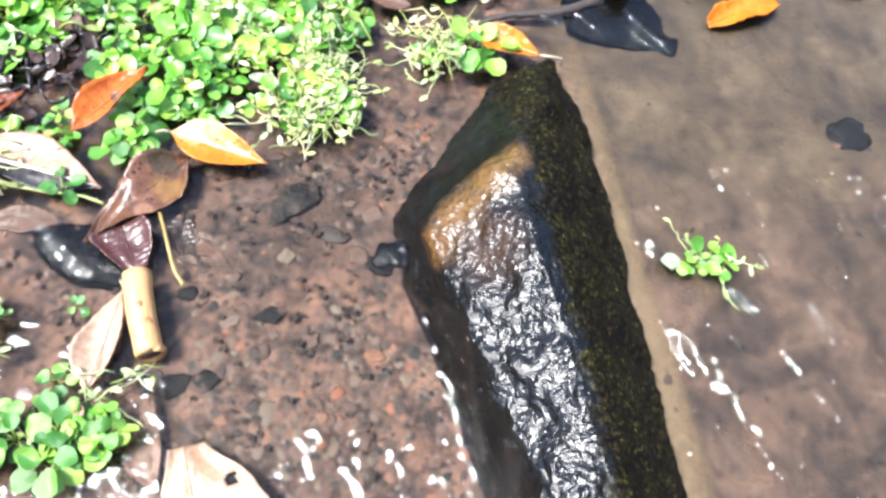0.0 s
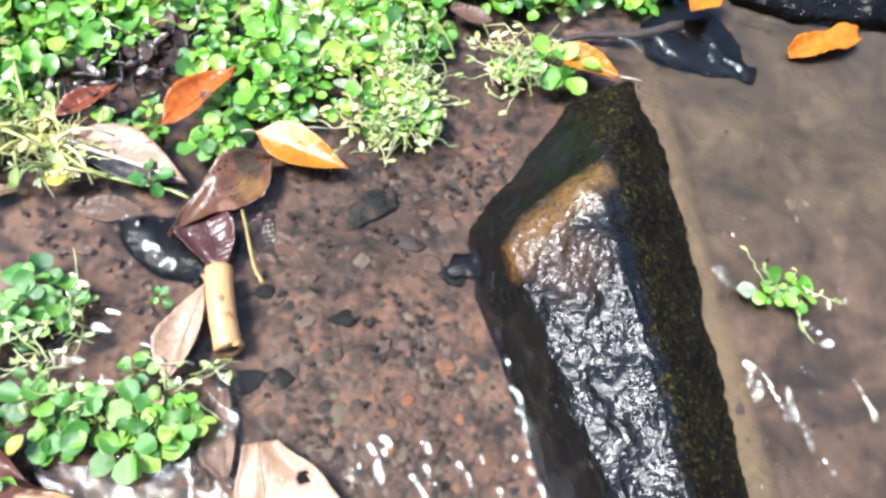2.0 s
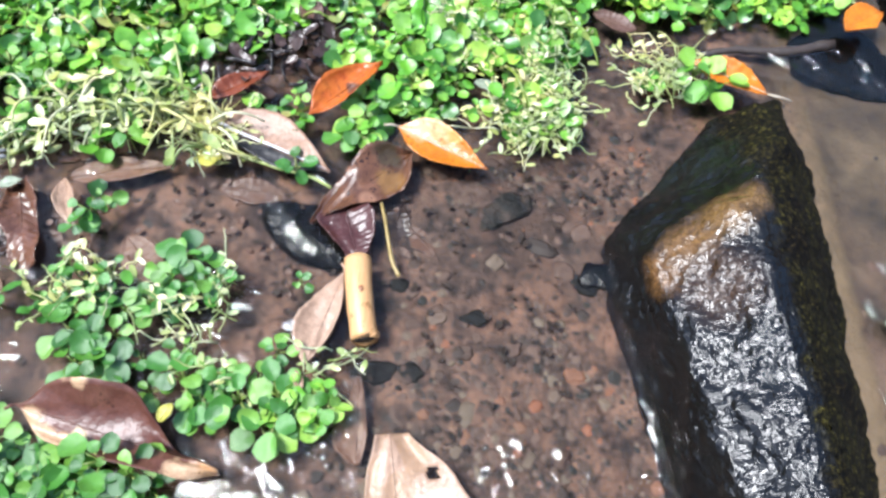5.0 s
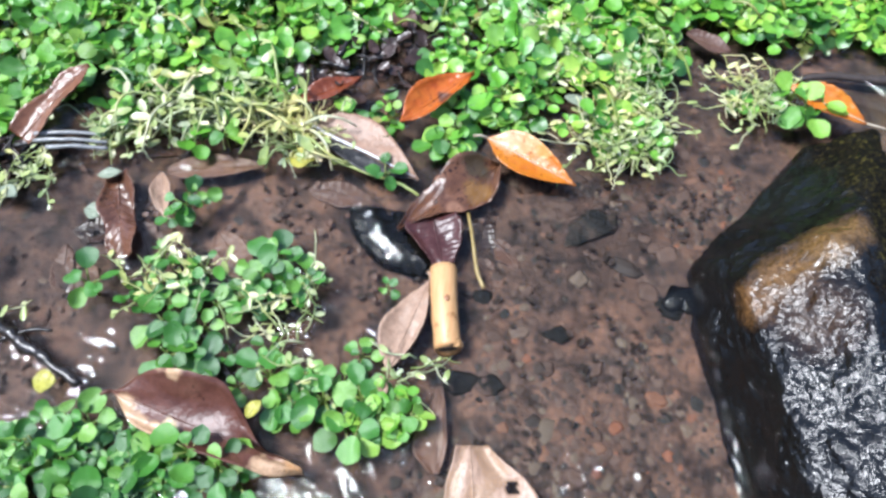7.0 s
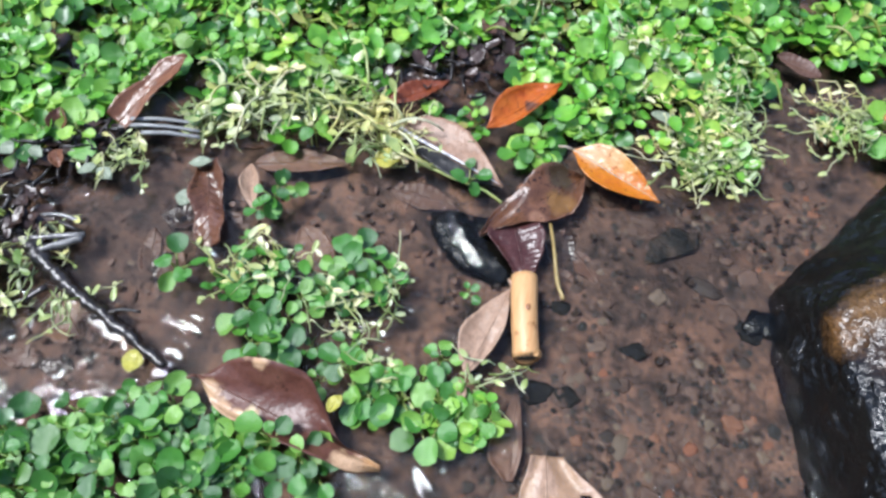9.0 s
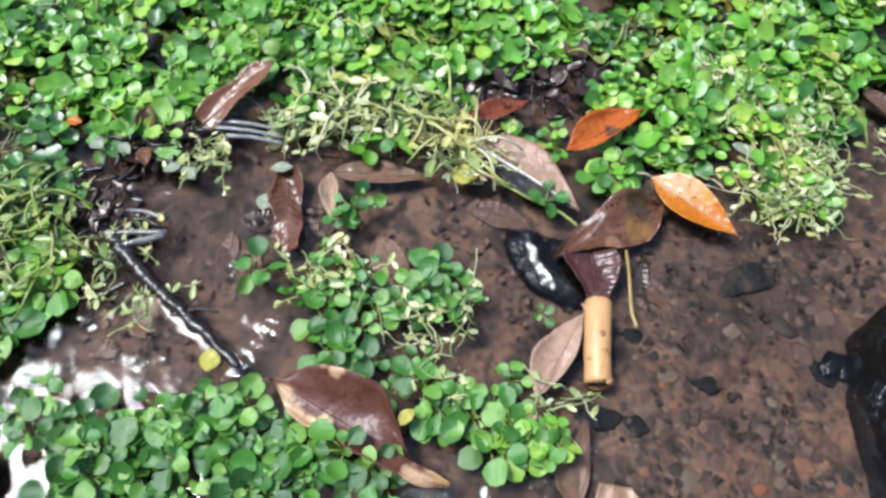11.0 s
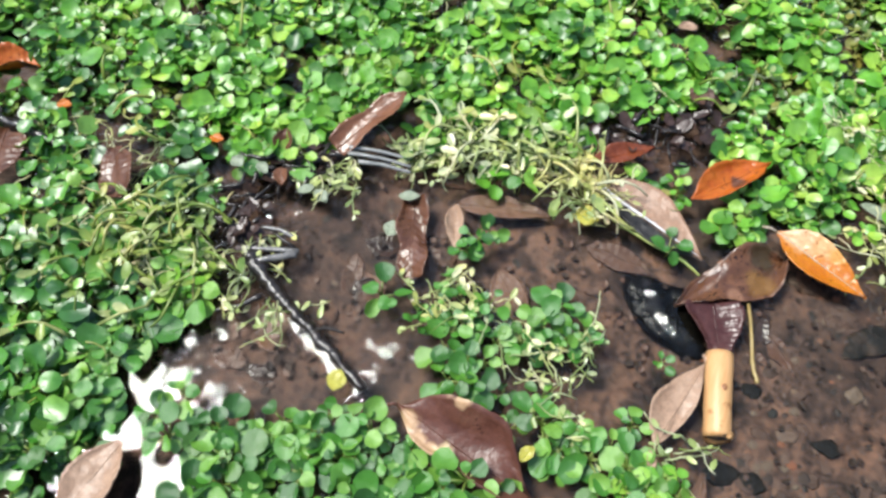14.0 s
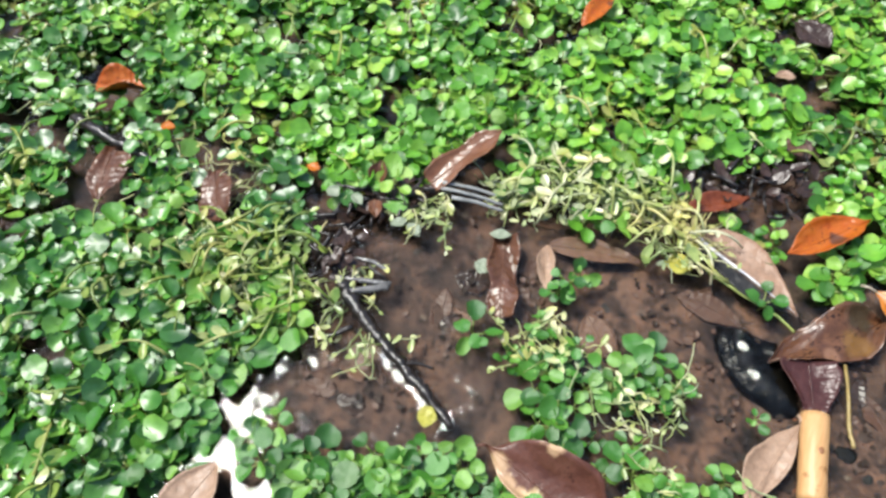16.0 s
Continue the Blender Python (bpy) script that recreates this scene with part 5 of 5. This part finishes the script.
pale_weed("pale yellow-green tangled weed along the runner stem", [(-0.205, 0.045), (-0.19, 0.056), (-0.17, 0.068), (-0.15, 0.076), (-0.132, 0.074), (-0.115, 0.07), (-0.098, 0.06)], 260, 0.007, 1)
pale_weed("pale tangled weed among the cress", [(0.031, 0.159), (0.036, 0.145), (0.025, 0.17), (0.04, 0.18), (0.083, 0.133), (0.09, 0.118), (0.085, 0.15), (0.091, 0.1), (0.078, 0.1)], 460, 0.008, 2)
pale_weed("pale bleached weed beside the rock", [(0.157, 0.148), (0.15, 0.138), (0.165, 0.155)], 70, 0.007, 3)
pale_weed("pale weed sprigs at the litter's edge", [(-0.25, -0.003), (-0.242, 0.008), (-0.252, -0.082), (-0.24, -0.074), (-0.228, -0.08), (-0.262, -0.06)], 60, 0.006, 4, 0.7)
pale_weed("yellowish weed stems in the cress mat", [(-0.382, -0.098), (-0.35, -0.075), (-0.328, -0.056), (-0.36, -0.03), (-0.31, -0.08), (-0.4, -0.06)], 170, 0.02, 5, 0.3)
pale_weed("pale weed among the pool cress", [(-0.155, -0.035), (-0.13, -0.03), (-0.1, -0.05), (-0.07, -0.035), (-0.075, -0.06), (-0.055, -0.075), (-0.012, -0.068)], 90, 0.006, 6, 0.7)
mat_spots = [row[:2] for row in REST[::9] if row[0] > -0.6]
pale_weed("yellow-green trailing stems threaded through the cress mat", mat_spots, 700, 0.01, 9, 0.12)
pale_weed("pale roots of a small floating plant", [(0.296, -0.004), (0.304, -0.004)], 7, 0.003, 7, 1.2)


def runners(label, spots, count, reach, seed, mat=None):
    """Long arching stems with a few small leaves, as one mesh."""
    r_ = random.Random(seed)
    vs, fs = [], []
    for _ in range(count):
        x, y = r_.choice(spots)
        a = r_.uniform(0, 6.28)
        p = Vector((x + r_.gauss(0, reach), y + r_.gauss(0, reach), r_.uniform(0.004, 0.012)))
        bend, line = r_.uniform(-0.28, 0.28), []
        steps = r_.randint(6, 10)
        for k in range(steps):
            a += bend + r_.uniform(-0.15, 0.15)
            p = p + Vector((math.cos(a), math.sin(a), 0)) * 0.0042
            line.append(Vector((p.x, p.y, p.z + 0.009 * math.sin(math.pi * k / (steps - 1)))))
            if k > 2 and r_.random() < 0.4:
                v, f = LEAF_SHAPES[r_.randrange(9)]
                m = Matrix.Translation(line[-1]) @ Matrix.Rotation(r_.uniform(0, 6.28), 4, "Z") @ Matrix.Rotation(r_.uniform(-0.6, 0.6), 4, "X") @ Matrix.Scale(r_.uniform(0.002, 0.004), 4) @ Matrix.Diagonal((0.7, 1.3, 0.6, 1))
                fs += [tuple(i + len(vs) for i in face) for face in f]
                vs += [m @ Vector(q) for q in v]
        v, f = tube_arrays(line, (0.0011, 0.0006), 5)
        fs += [tuple(i + len(vs) for i in face) for face in f]
        vs += v
    return tagged(mesh_object("trailing_weed", vs, fs, mat or STALK), label, "weed", kind="stuff")


runners("long yellow-green arching stems at the edge of the cress stand", [(-0.33, -0.075), (-0.31, -0.06), (-0.35, -0.09), (-0.3, -0.09), (-0.32, -0.11), (-0.37, -0.07), (-0.34, -0.05)], 44, 0.013, 3)
runners("yellow-green stems lying along the runner", [(-0.19, 0.052), (-0.175, 0.064), (-0.155, 0.074), (-0.135, 0.078), (-0.115, 0.074), (-0.1, 0.064)], 40, 0.005, 5, PALE)
runners("yellowing stems trailing over the cress mat", mat_spots, 150, 0.01, 7)


# ---- dark litter ----
def litter(label, spots, pieces, reach, seed):
    r_ = random.Random(seed)
    vs, fs = [], []
    for _ in range(pieces):
        x, y = r_.choice(spots)
        p = Vector((x + r_.gauss(0, reach), y + r_.gauss(0, reach), r_.uniform(0.0, 0.009)))
        a, w = r_.uniform(0, 6.28), r_.uniform(-0.1, 0.1)
        step = r_.uniform(0.002, 0.005)
        line = [p + Vector((math.cos(a + w * i), math.sin(a + w * i), r_.uniform(-0.15, 0.15))) * (step * i) for i in range(5)]
        v, f = tube_arrays(line, (r_.uniform(0.0006, 0.002), 0.0006), 5, 0.3, r_.randrange(99))
        fs += [tuple(i + len(vs) for i in face) for face in f]
        vs += v
    return tagged(mesh_object("leaf_litter", vs, fs, TWIG), label, "litter", kind="stuff")


def scraps(label, spots, pieces, reach, seed, mat):
    """Crumpled bits of rotten leaf as one mesh."""
    r_ = random.Random(seed)
    vs, fs = [], []
    for _ in range(pieces):
        x, y = r_.choice(spots)
        m = Matrix.Translation((x + r_.gauss(0, reach), y + r_.gauss(0, reach), r_.uniform(-0.010, -0.006) if seed == 13 else r_.uniform(0.001, 0.009))) @ Matrix.Rotation(r_.uniform(0, 6.28), 4, "Z") @ Matrix.Rotation(r_.uniform(-0.7, 0.7) * (0.2 if seed == 13 else 1), 4, "X")
        w, h, ph = r_.uniform(0.0015, 0.0045), r_.uniform(0.002, 0.007), r_.uniform(0, 9)
        if seed == 13:
            w, h = w * 0.5, h * 0.4
        k = len(vs)
        for j in range(5):
            for i in range(4):
                u, v = i / 1.5 - 1, j / 2 - 1
                edge = 1 - 0.7 * abs(v) ** 2 + 0.3 * noise.noise(Vector((u * 2, v * 2, ph)))
                vs.append(m @ Vector((u * w * edge, v * h, 0.35 * w * noise.noise(Vector((u * 1.3, v * 1.3, ph + 5))) + 0.2 * w * u * u)))
        fs += [(k + j * 4 + i, k + j * 4 + i + 1, k + j * 4 + i + 5, k + j * 4 + i + 4) for j in range(4) for i in range(3)]
    return tagged(mesh_object("leaf_litter", vs, fs, mat), label, "litter", kind="stuff")


scraps("dark brown rotting leaf scraps at the pool's edge", [(-0.276, 0.002), (-0.266, 0.008), (-0.256, 0.014), (-0.282, -0.04), (-0.27, -0.046), (-0.262, -0.052), (-0.29, -0.02)], 70, 0.007, 11, UMBER)
scraps("brown rotting leaf scraps in a gap of the cress mat", [(-0.1, 0.11), (-0.08, 0.115), (-0.07, 0.13), (-0.055, 0.125), (-0.055, 0.14)], 44, 0.010, 12, UMBER)
r_bed = random.Random(31)
crumb_spots = []
while len(crumb_spots) < 420:
    x, y = r_bed.uniform(-0.28, 0.16), r_bed.uniform(-0.17, 0.16)
    if not planted(x, y) and not (x > 0.12 and y < 0.03 - 0.6 * (x - 0.126)):
        crumb_spots.append((x, y))
for x, y in r_bed.sample([(0.28 + 0.012 * i, -0.14 + 0.02 * j) for i in range(16) for j in range(14)], 60):
    crumb_spots.append((x, y))
scraps("dark crumbs of rotten leaf scattered over the stream bed", crumb_spots, 560, 0.004, 13, CRUMB)
scraps("brown leaf crumbs on the silt of the pool", [(-0.2 + 0.02 * i, 0.03 - 0.0125 * (i % 5)) for i in range(11)] + [(-0.235, -0.11), (-0.215, -0.11), (-0.2, -0.06)], 70, 0.01, 13, DULL)
litter("black rotting twigs and leaf scraps at the pool's edge", [(-0.276, 0.002), (-0.266, 0.008), (-0.258, 0.014), (-0.282, -0.04), (-0.272, -0.046), (-0.29, -0.02)], 70, 0.006, 1)
litter("black rotting scraps in a gap of the cress mat", [(-0.1, 0.11), (-0.08, 0.115), (-0.07, 0.13), (-0.06, 0.14)], 34, 0.010, 3)
litter("black rotting scraps in the cress mat", [(-0.45, -0.04), (-0.43, -0.035), (-0.41, -0.05)], 24, 0.006, 2)


# ---- ripples that catch the sky ----
def ripple(points, width, high, seed, ramp_like=False):
    """A low swell of water along a line, part of the stream's surface."""
    r_ = random.Random(seed)
    path = glide([(x, y, 0) for x, y in points], 8)
    vs, fs, k = [], [], 9
    ph = r_.uniform(0, 6)
    for i, p in enumerate(path):
        way = (path[min(i + 1, len(path) - 1)] - path[max(i - 1, 0)]).normalized()
        side = Vector((way.y, -way.x, 0))
        end = math.sin(math.pi * (0.02 + 0.96 * i / (len(path) - 1))) ** 0.5
        w = width * end * (1 + 0.2 * math.sin(i * 0.5 + ph))
        for j in range(k):
            u = j / (k - 1) * 2 - 1
            rise = 0.5 + 0.5 * math.cos(math.pi * u)
            if ramp_like:
                rise = (1 - u) / 1.5 if u > -0.5 else (1 + u) / 0.5
            vs.append(p + side * (u * w * 0.5 + 0.08 * width * math.sin(i * 0.4 + ph)) + Vector((0, 0, 0.0003 + high * end * rise)))
    for i in range(len(path) - 1):
        for j in range(k - 1):
            fs.append((i * k + j, i * k + j + 1, (i + 1) * k + j + 1, (i + 1) * k + j))
    mesh_object("ripple", vs, fs, WATER, pool)


def glint(x, y, a, long, wide, slope, seed):
    """A short tilted facet of moving water."""
    dx, dy = math.cos(radians(a)) * long * 0.5, math.sin(radians(a)) * long * 0.5
    ripple([(x - dx, y - dy), (x + 0.0006, y), (x + dx, y + dy)], wide, slope * 0.75 * wide, seed, True)


for n, (line, width, high) in enumerate([
        ([(0.001, -0.053), (0.009, -0.0575), (0.018, -0.052)], 0.006, 0.0005),
        ([(-0.035, -0.089), (-0.02, -0.091), (-0.008, -0.087), (0.005, -0.085)], 0.010, 0.0007),
        ([(-0.075, -0.128), (-0.058, -0.133), (-0.042, -0.127), (-0.03, -0.119)], 0.011, 0.0007),
        ([(-0.062, -0.119), (-0.052, -0.127), (-0.04, -0.126)], 0.012, 0.0007),
        ([(-0.028, -0.106), (-0.015, -0.1), (-0.002, -0.094), (0.012, -0.089)], 0.012, 0.0008),
        ([(-0.06, -0.138), (-0.035, -0.134), (-0.01, -0.128), (0.015, -0.122)], 0.014, 0.0009),
        ([(-0.04, -0.15), (-0.01, -0.142), (0.015, -0.137), (0.03, -0.14)], 0.014, 0.0009),
        ([(0.078, -0.086), (0.083, -0.096), (0.087, -0.107)], 0.010, 0.0009),
        ([(0.1, -0.1), (0.107, -0.112), (0.111, -0.122)], 0.012, 0.001),
        ([(0.125, -0.1), (0.13, -0.114), (0.134, -0.13)], 0.014, 0.0012),
        ([(0.262, 0.011), (0.272, 0.003), (0.282, -0.005)], 0.009, 0.0021),
        ([(0.25, 0.182), (0.262, 0.168), (0.28, 0.158), (0.302, 0.15)], 0.010, 0.0022),
        ([(0.228, 0.178), (0.24, 0.168), (0.252, 0.163), (0.27, 0.152)], 0.009, 0.0021),
        ([(0.215, 0.165), (0.23, 0.158), (0.245, 0.152)], 0.012, 0.0018),
        ([(0.3, 0.205), (0.33, 0.195), (0.37, 0.197)], 0.010, 0.002),
        ([(-0.292, -0.136), (-0.27, -0.147), (-0.25, -0.143), (-0.235, -0.148)], 0.011, 0.0007),
        ([(-0.078, 0.07), (-0.06, 0.059), (-0.045, 0.05), (-0.028, 0.042)], 0.006, 0.0007)]):
    ripple(line, width, high, n)

# swift water on the far side of the rock, running away from it in short strands
flow = random.Random(8)
for n, (x, y, a, long) in enumerate([(0.268, -0.039, -74, 0.03), (0.272, -0.042, -72, 0.024), (0.283, -0.052, -70, 0.03), (0.288, -0.058, -68, 0.026), (0.298, -0.045, -46, 0.02), (0.334, 0.004, -80, 0.015),
                                     (0.262, 0.011, -40, 0.02), (0.312, -0.02, -60, 0.02), (0.35, -0.03, -62, 0.025), (0.3, -0.09, -70, 0.03), (0.33, -0.06, -62, 0.03)]):
    a = radians(a)
    for k in range(6):
        u, v = x + flow.uniform(-0.003, 0.003) + math.cos(a) * long * k / 6, y + flow.uniform(-0.003, 0.003) + math.sin(a) * long * k / 6
        glint(u, v, math.degrees(a) + flow.uniform(-12, 12), long * flow.uniform(0.25, 0.6), flow.uniform(0.0012, 0.0028), 0.55 + 1.3 * (u - 0.29) + flow.uniform(-0.12, 0.12), 600 + 6 * n + k)
for n in range(90):
    x, y = flow.uniform(0.262, 0.47), flow.uniform(-0.13, 0.06)
    glint(x, y, flow.uniform(-88, -50), flow.uniform(0.003, 0.012), flow.uniform(0.0009, 0.0019), 0.55 + 1.3 * (x - 0.29) + flow.uniform(-0.15, 0.15), 700 + n)
# water sliding over the dark stones upstream
for n, line in enumerate([[(0.281, 0.196), (0.288, 0.182), (0.293, 0.17)], [(0.293, 0.17), (0.303, 0.158), (0.311, 0.145)], [(0.283, 0.168), (0.292, 0.158), (0.305, 0.147)], [(0.27, 0.188), (0.276, 0.18)],
                          [(0.229, 0.158), (0.25, 0.156), (0.272, 0.148)], [(0.3, 0.21), (0.318, 0.2), (0.335, 0.193)], [(0.33, 0.203), (0.35, 0.196)], [(0.225, 0.172), (0.24, 0.17), (0.25, 0.173)],
                          [(0.34, 0.215), (0.36, 0.207)], [(0.36, 0.2), (0.38, 0.204)]]):
    if len(line) < 3:
        line.insert(1, ((line[0][0] + line[1][0]) / 2 + 0.001, (line[0][1] + line[1][1]) / 2))
    ripple(line, 0.006, 0.0015, 800 + n)

# water lapping the rock, in short dashes along its foot
for n, (x, y, long) in enumerate([(0.1345, 0.011, 0.008), (0.1385, -0.003, 0.01), (0.1425, -0.018, 0.007), (0.1475, -0.034, 0.011), (0.1515, -0.05, 0.012), (0.1535, -0.064, 0.013),
                                  (0.1565, -0.078, 0.014), (0.159, -0.092, 0.015), (0.162, -0.106, 0.015), (0.1645, -0.122, 0.016)]):
    dx, dy = math.cos(radians(-60)) * long * 0.7, math.sin(radians(-60)) * long * 0.7
    ripple([(x - dx - 0.002, y - dy), (x - 0.002, y), (x + dx - 0.002, y + dy)], 0.0085, 0.00118, 300 + n)

# the broken bright line over the flat dark stone, and the one along the twig
for n, (x, y, long, wide) in enumerate([(-0.0565, 0.0275, 0.010, 0.0075), (-0.0515, 0.0225, 0.010, 0.0075), (-0.0455, 0.0150, 0.014, 0.009), (-0.0405, 0.0085, 0.014, 0.009), (-0.0345, 0.0030, 0.014, 0.0095), (-0.0300, 0.0005, 0.010, 0.008)]):
    glint(x, y, -32, long, wide, 0.29 + 0.02 * (n % 3), 500 + n)
for n in range(8):
    glint(-0.226 + 0.0083 * n, -0.0795 - 0.0031 * n - 0.0008 * (n % 2), -21, 0.013, 0.0075 if n > 1 else 0.005, 0.16, 520 + n)
for n, (x, y, long, wide) in enumerate([(-0.276, -0.082, 0.014, 0.006), (-0.264, -0.069, 0.012, 0.005), (-0.25, -0.104, 0.012, 0.006), (-0.263, -0.114, 0.012, 0.006), (-0.243, -0.095, 0.01, 0.006), (-0.282, -0.124, 0.012, 0.006),
                                        (-0.268, -0.137, 0.014, 0.008), (-0.257, -0.133, 0.016, 0.009), (-0.243, -0.1335, 0.014, 0.008), (-0.3, -0.12, 0.012, 0.006), (-0.225, -0.143, 0.012, 0.009), (-0.212, -0.147, 0.014, 0.009),
                                        (-0.2, -0.147, 0.012, 0.008), (-0.296, -0.155, 0.014, 0.008), (-0.307, -0.14, 0.012, 0.007), (-0.26, -0.055, 0.012, 0.004), (-0.27, -0.03, 0.012, 0.005), (-0.245, -0.035, 0.01, 0.004), (-0.252, -0.02, 0.01, 0.004)]):
    glint(x, y, 16 + 30 * math.sin(n * 2.3), long, wide, 0.145, 540 + n)

# choppy water in the foreground
for n in range(46):
    x, y = flow.uniform(-0.085, 0.02), flow.uniform(-0.15, -0.105)
    glint(x, y, flow.uniform(-75, -5), flow.uniform(0.005, 0.014), flow.uniform(0.002, 0.006), flow.uniform(0.1, 0.2), 200 + n)
for n in range(46):
    x, y = flow.uniform(0.055, 0.15), flow.uniform(-0.16, -0.085)
    glint(x, y, flow.uniform(-95, -40), flow.uniform(0.004, 0.011), flow.uniform(0.002, 0.007), flow.uniform(0.2, 0.3), 260 + n)
# the wavy lip along the near side of the plants, and loose curls before it
LIP = [(-0.073, -0.126), (-0.060, -0.1255), (-0.047, -0.121), (-0.043, -0.115), (-0.031, -0.102), (-0.021, -0.0955), (-0.008, -0.0915), (0.009, -0.083)]
for n, (a, b) in enumerate(zip(LIP, LIP[1:])):
    for k in range(4):
        f = (k + 0.5) / 4
        x, y = a[0] + (b[0] - a[0]) * f, a[1] + (b[1] - a[1]) * f + 0.0012 * math.sin(5 * n + 2.4 * k)
        glint(x, y, math.degrees(math.atan2(b[1] - a[1], b[0] - a[0])) + 18 * math.sin(3 * k + n), 0.009, 0.0036, 0.15, 320 + 4 * n + k)

# thin curved lips of water round the stalks at the edge of the plants
made = 0
while made < 300:
    x, y = flow.uniform(-0.3, 0.1), flow.uniform(-0.17, 0.1)
    if y > 0.02 and flow.random() < 0.7 or planted(x, y) or not any(planted(x + dx, y + dy) for dx, dy in ((0.011, 0), (-0.011, 0), (0, 0.011), (0, -0.007))):
        continue
    a, long, wide = radians(flow.uniform(-80, 10)), flow.uniform(0.004, 0.014), flow.uniform(0.0015, 0.0036)
    hook = flow.uniform(-0.9, 0.9)
    line = [(x, y), (x + math.cos(a) * long * 0.5, y + math.sin(a) * long * 0.5), (x + math.cos(a) * long * 0.5 + math.cos(a + hook) * long * 0.5, y + math.sin(a) * long * 0.5 + math.sin(a + hook) * long * 0.5)]
    ripple(line, wide, flow.uniform(0.09, 0.2) * 0.75 * wide, 900 + made, True)
    made += 1

# ---- larger pebbles bedded in the silt ----
PEBBLE_SHAPES = []
for k in range(9):
    bm = stone_mesh(40 + k, 1, 1, 0.42, 2)
    me = bpy.data.meshes.new("pebble")
    bm.to_mesh(me)
    bm.free()
    me.materials.append(PEBBLE)
    me.shade_smooth()
    PEBBLE_SHAPES.append(me)
bed = random.Random(77)
laid = []
while len(laid) < 280:
    x, y = bed.uniform(-0.02, 0.21), bed.uniform(-0.19, 0.15)
    r = min(0.0062, max(0.0024, bed.lognormvariate(math.log(0.0034), 0.35)))
    if planted(x, y) or x > 0.122 and y < 0.035 - 1.1 * (x - 0.128) or any(math.hypot(x - u, y - v) < 0.75 * (r + q) for u, v, q in laid):
        continue
    if x < 0.02 and y > -0.03 or (y > -0.04 and noise.noise(Vector((x * 20, y * 20, 6))) < -0.1):
        continue
    laid.append((x, y, r))
    ob = new("pebble", PEBBLE_SHAPES[len(laid) % 9])
    ob.parent = GROUND
    ob.matrix_local = pose(x, y, ground_z(x, y) - r * 0.1, bed.uniform(-8, 8), bed.uniform(-8, 8), bed.uniform(0, 360)) @ Matrix.Diagonal((r * bed.uniform(0.8, 1.3), r * bed.uniform(0.7, 1.0), r * 0.6, 1))
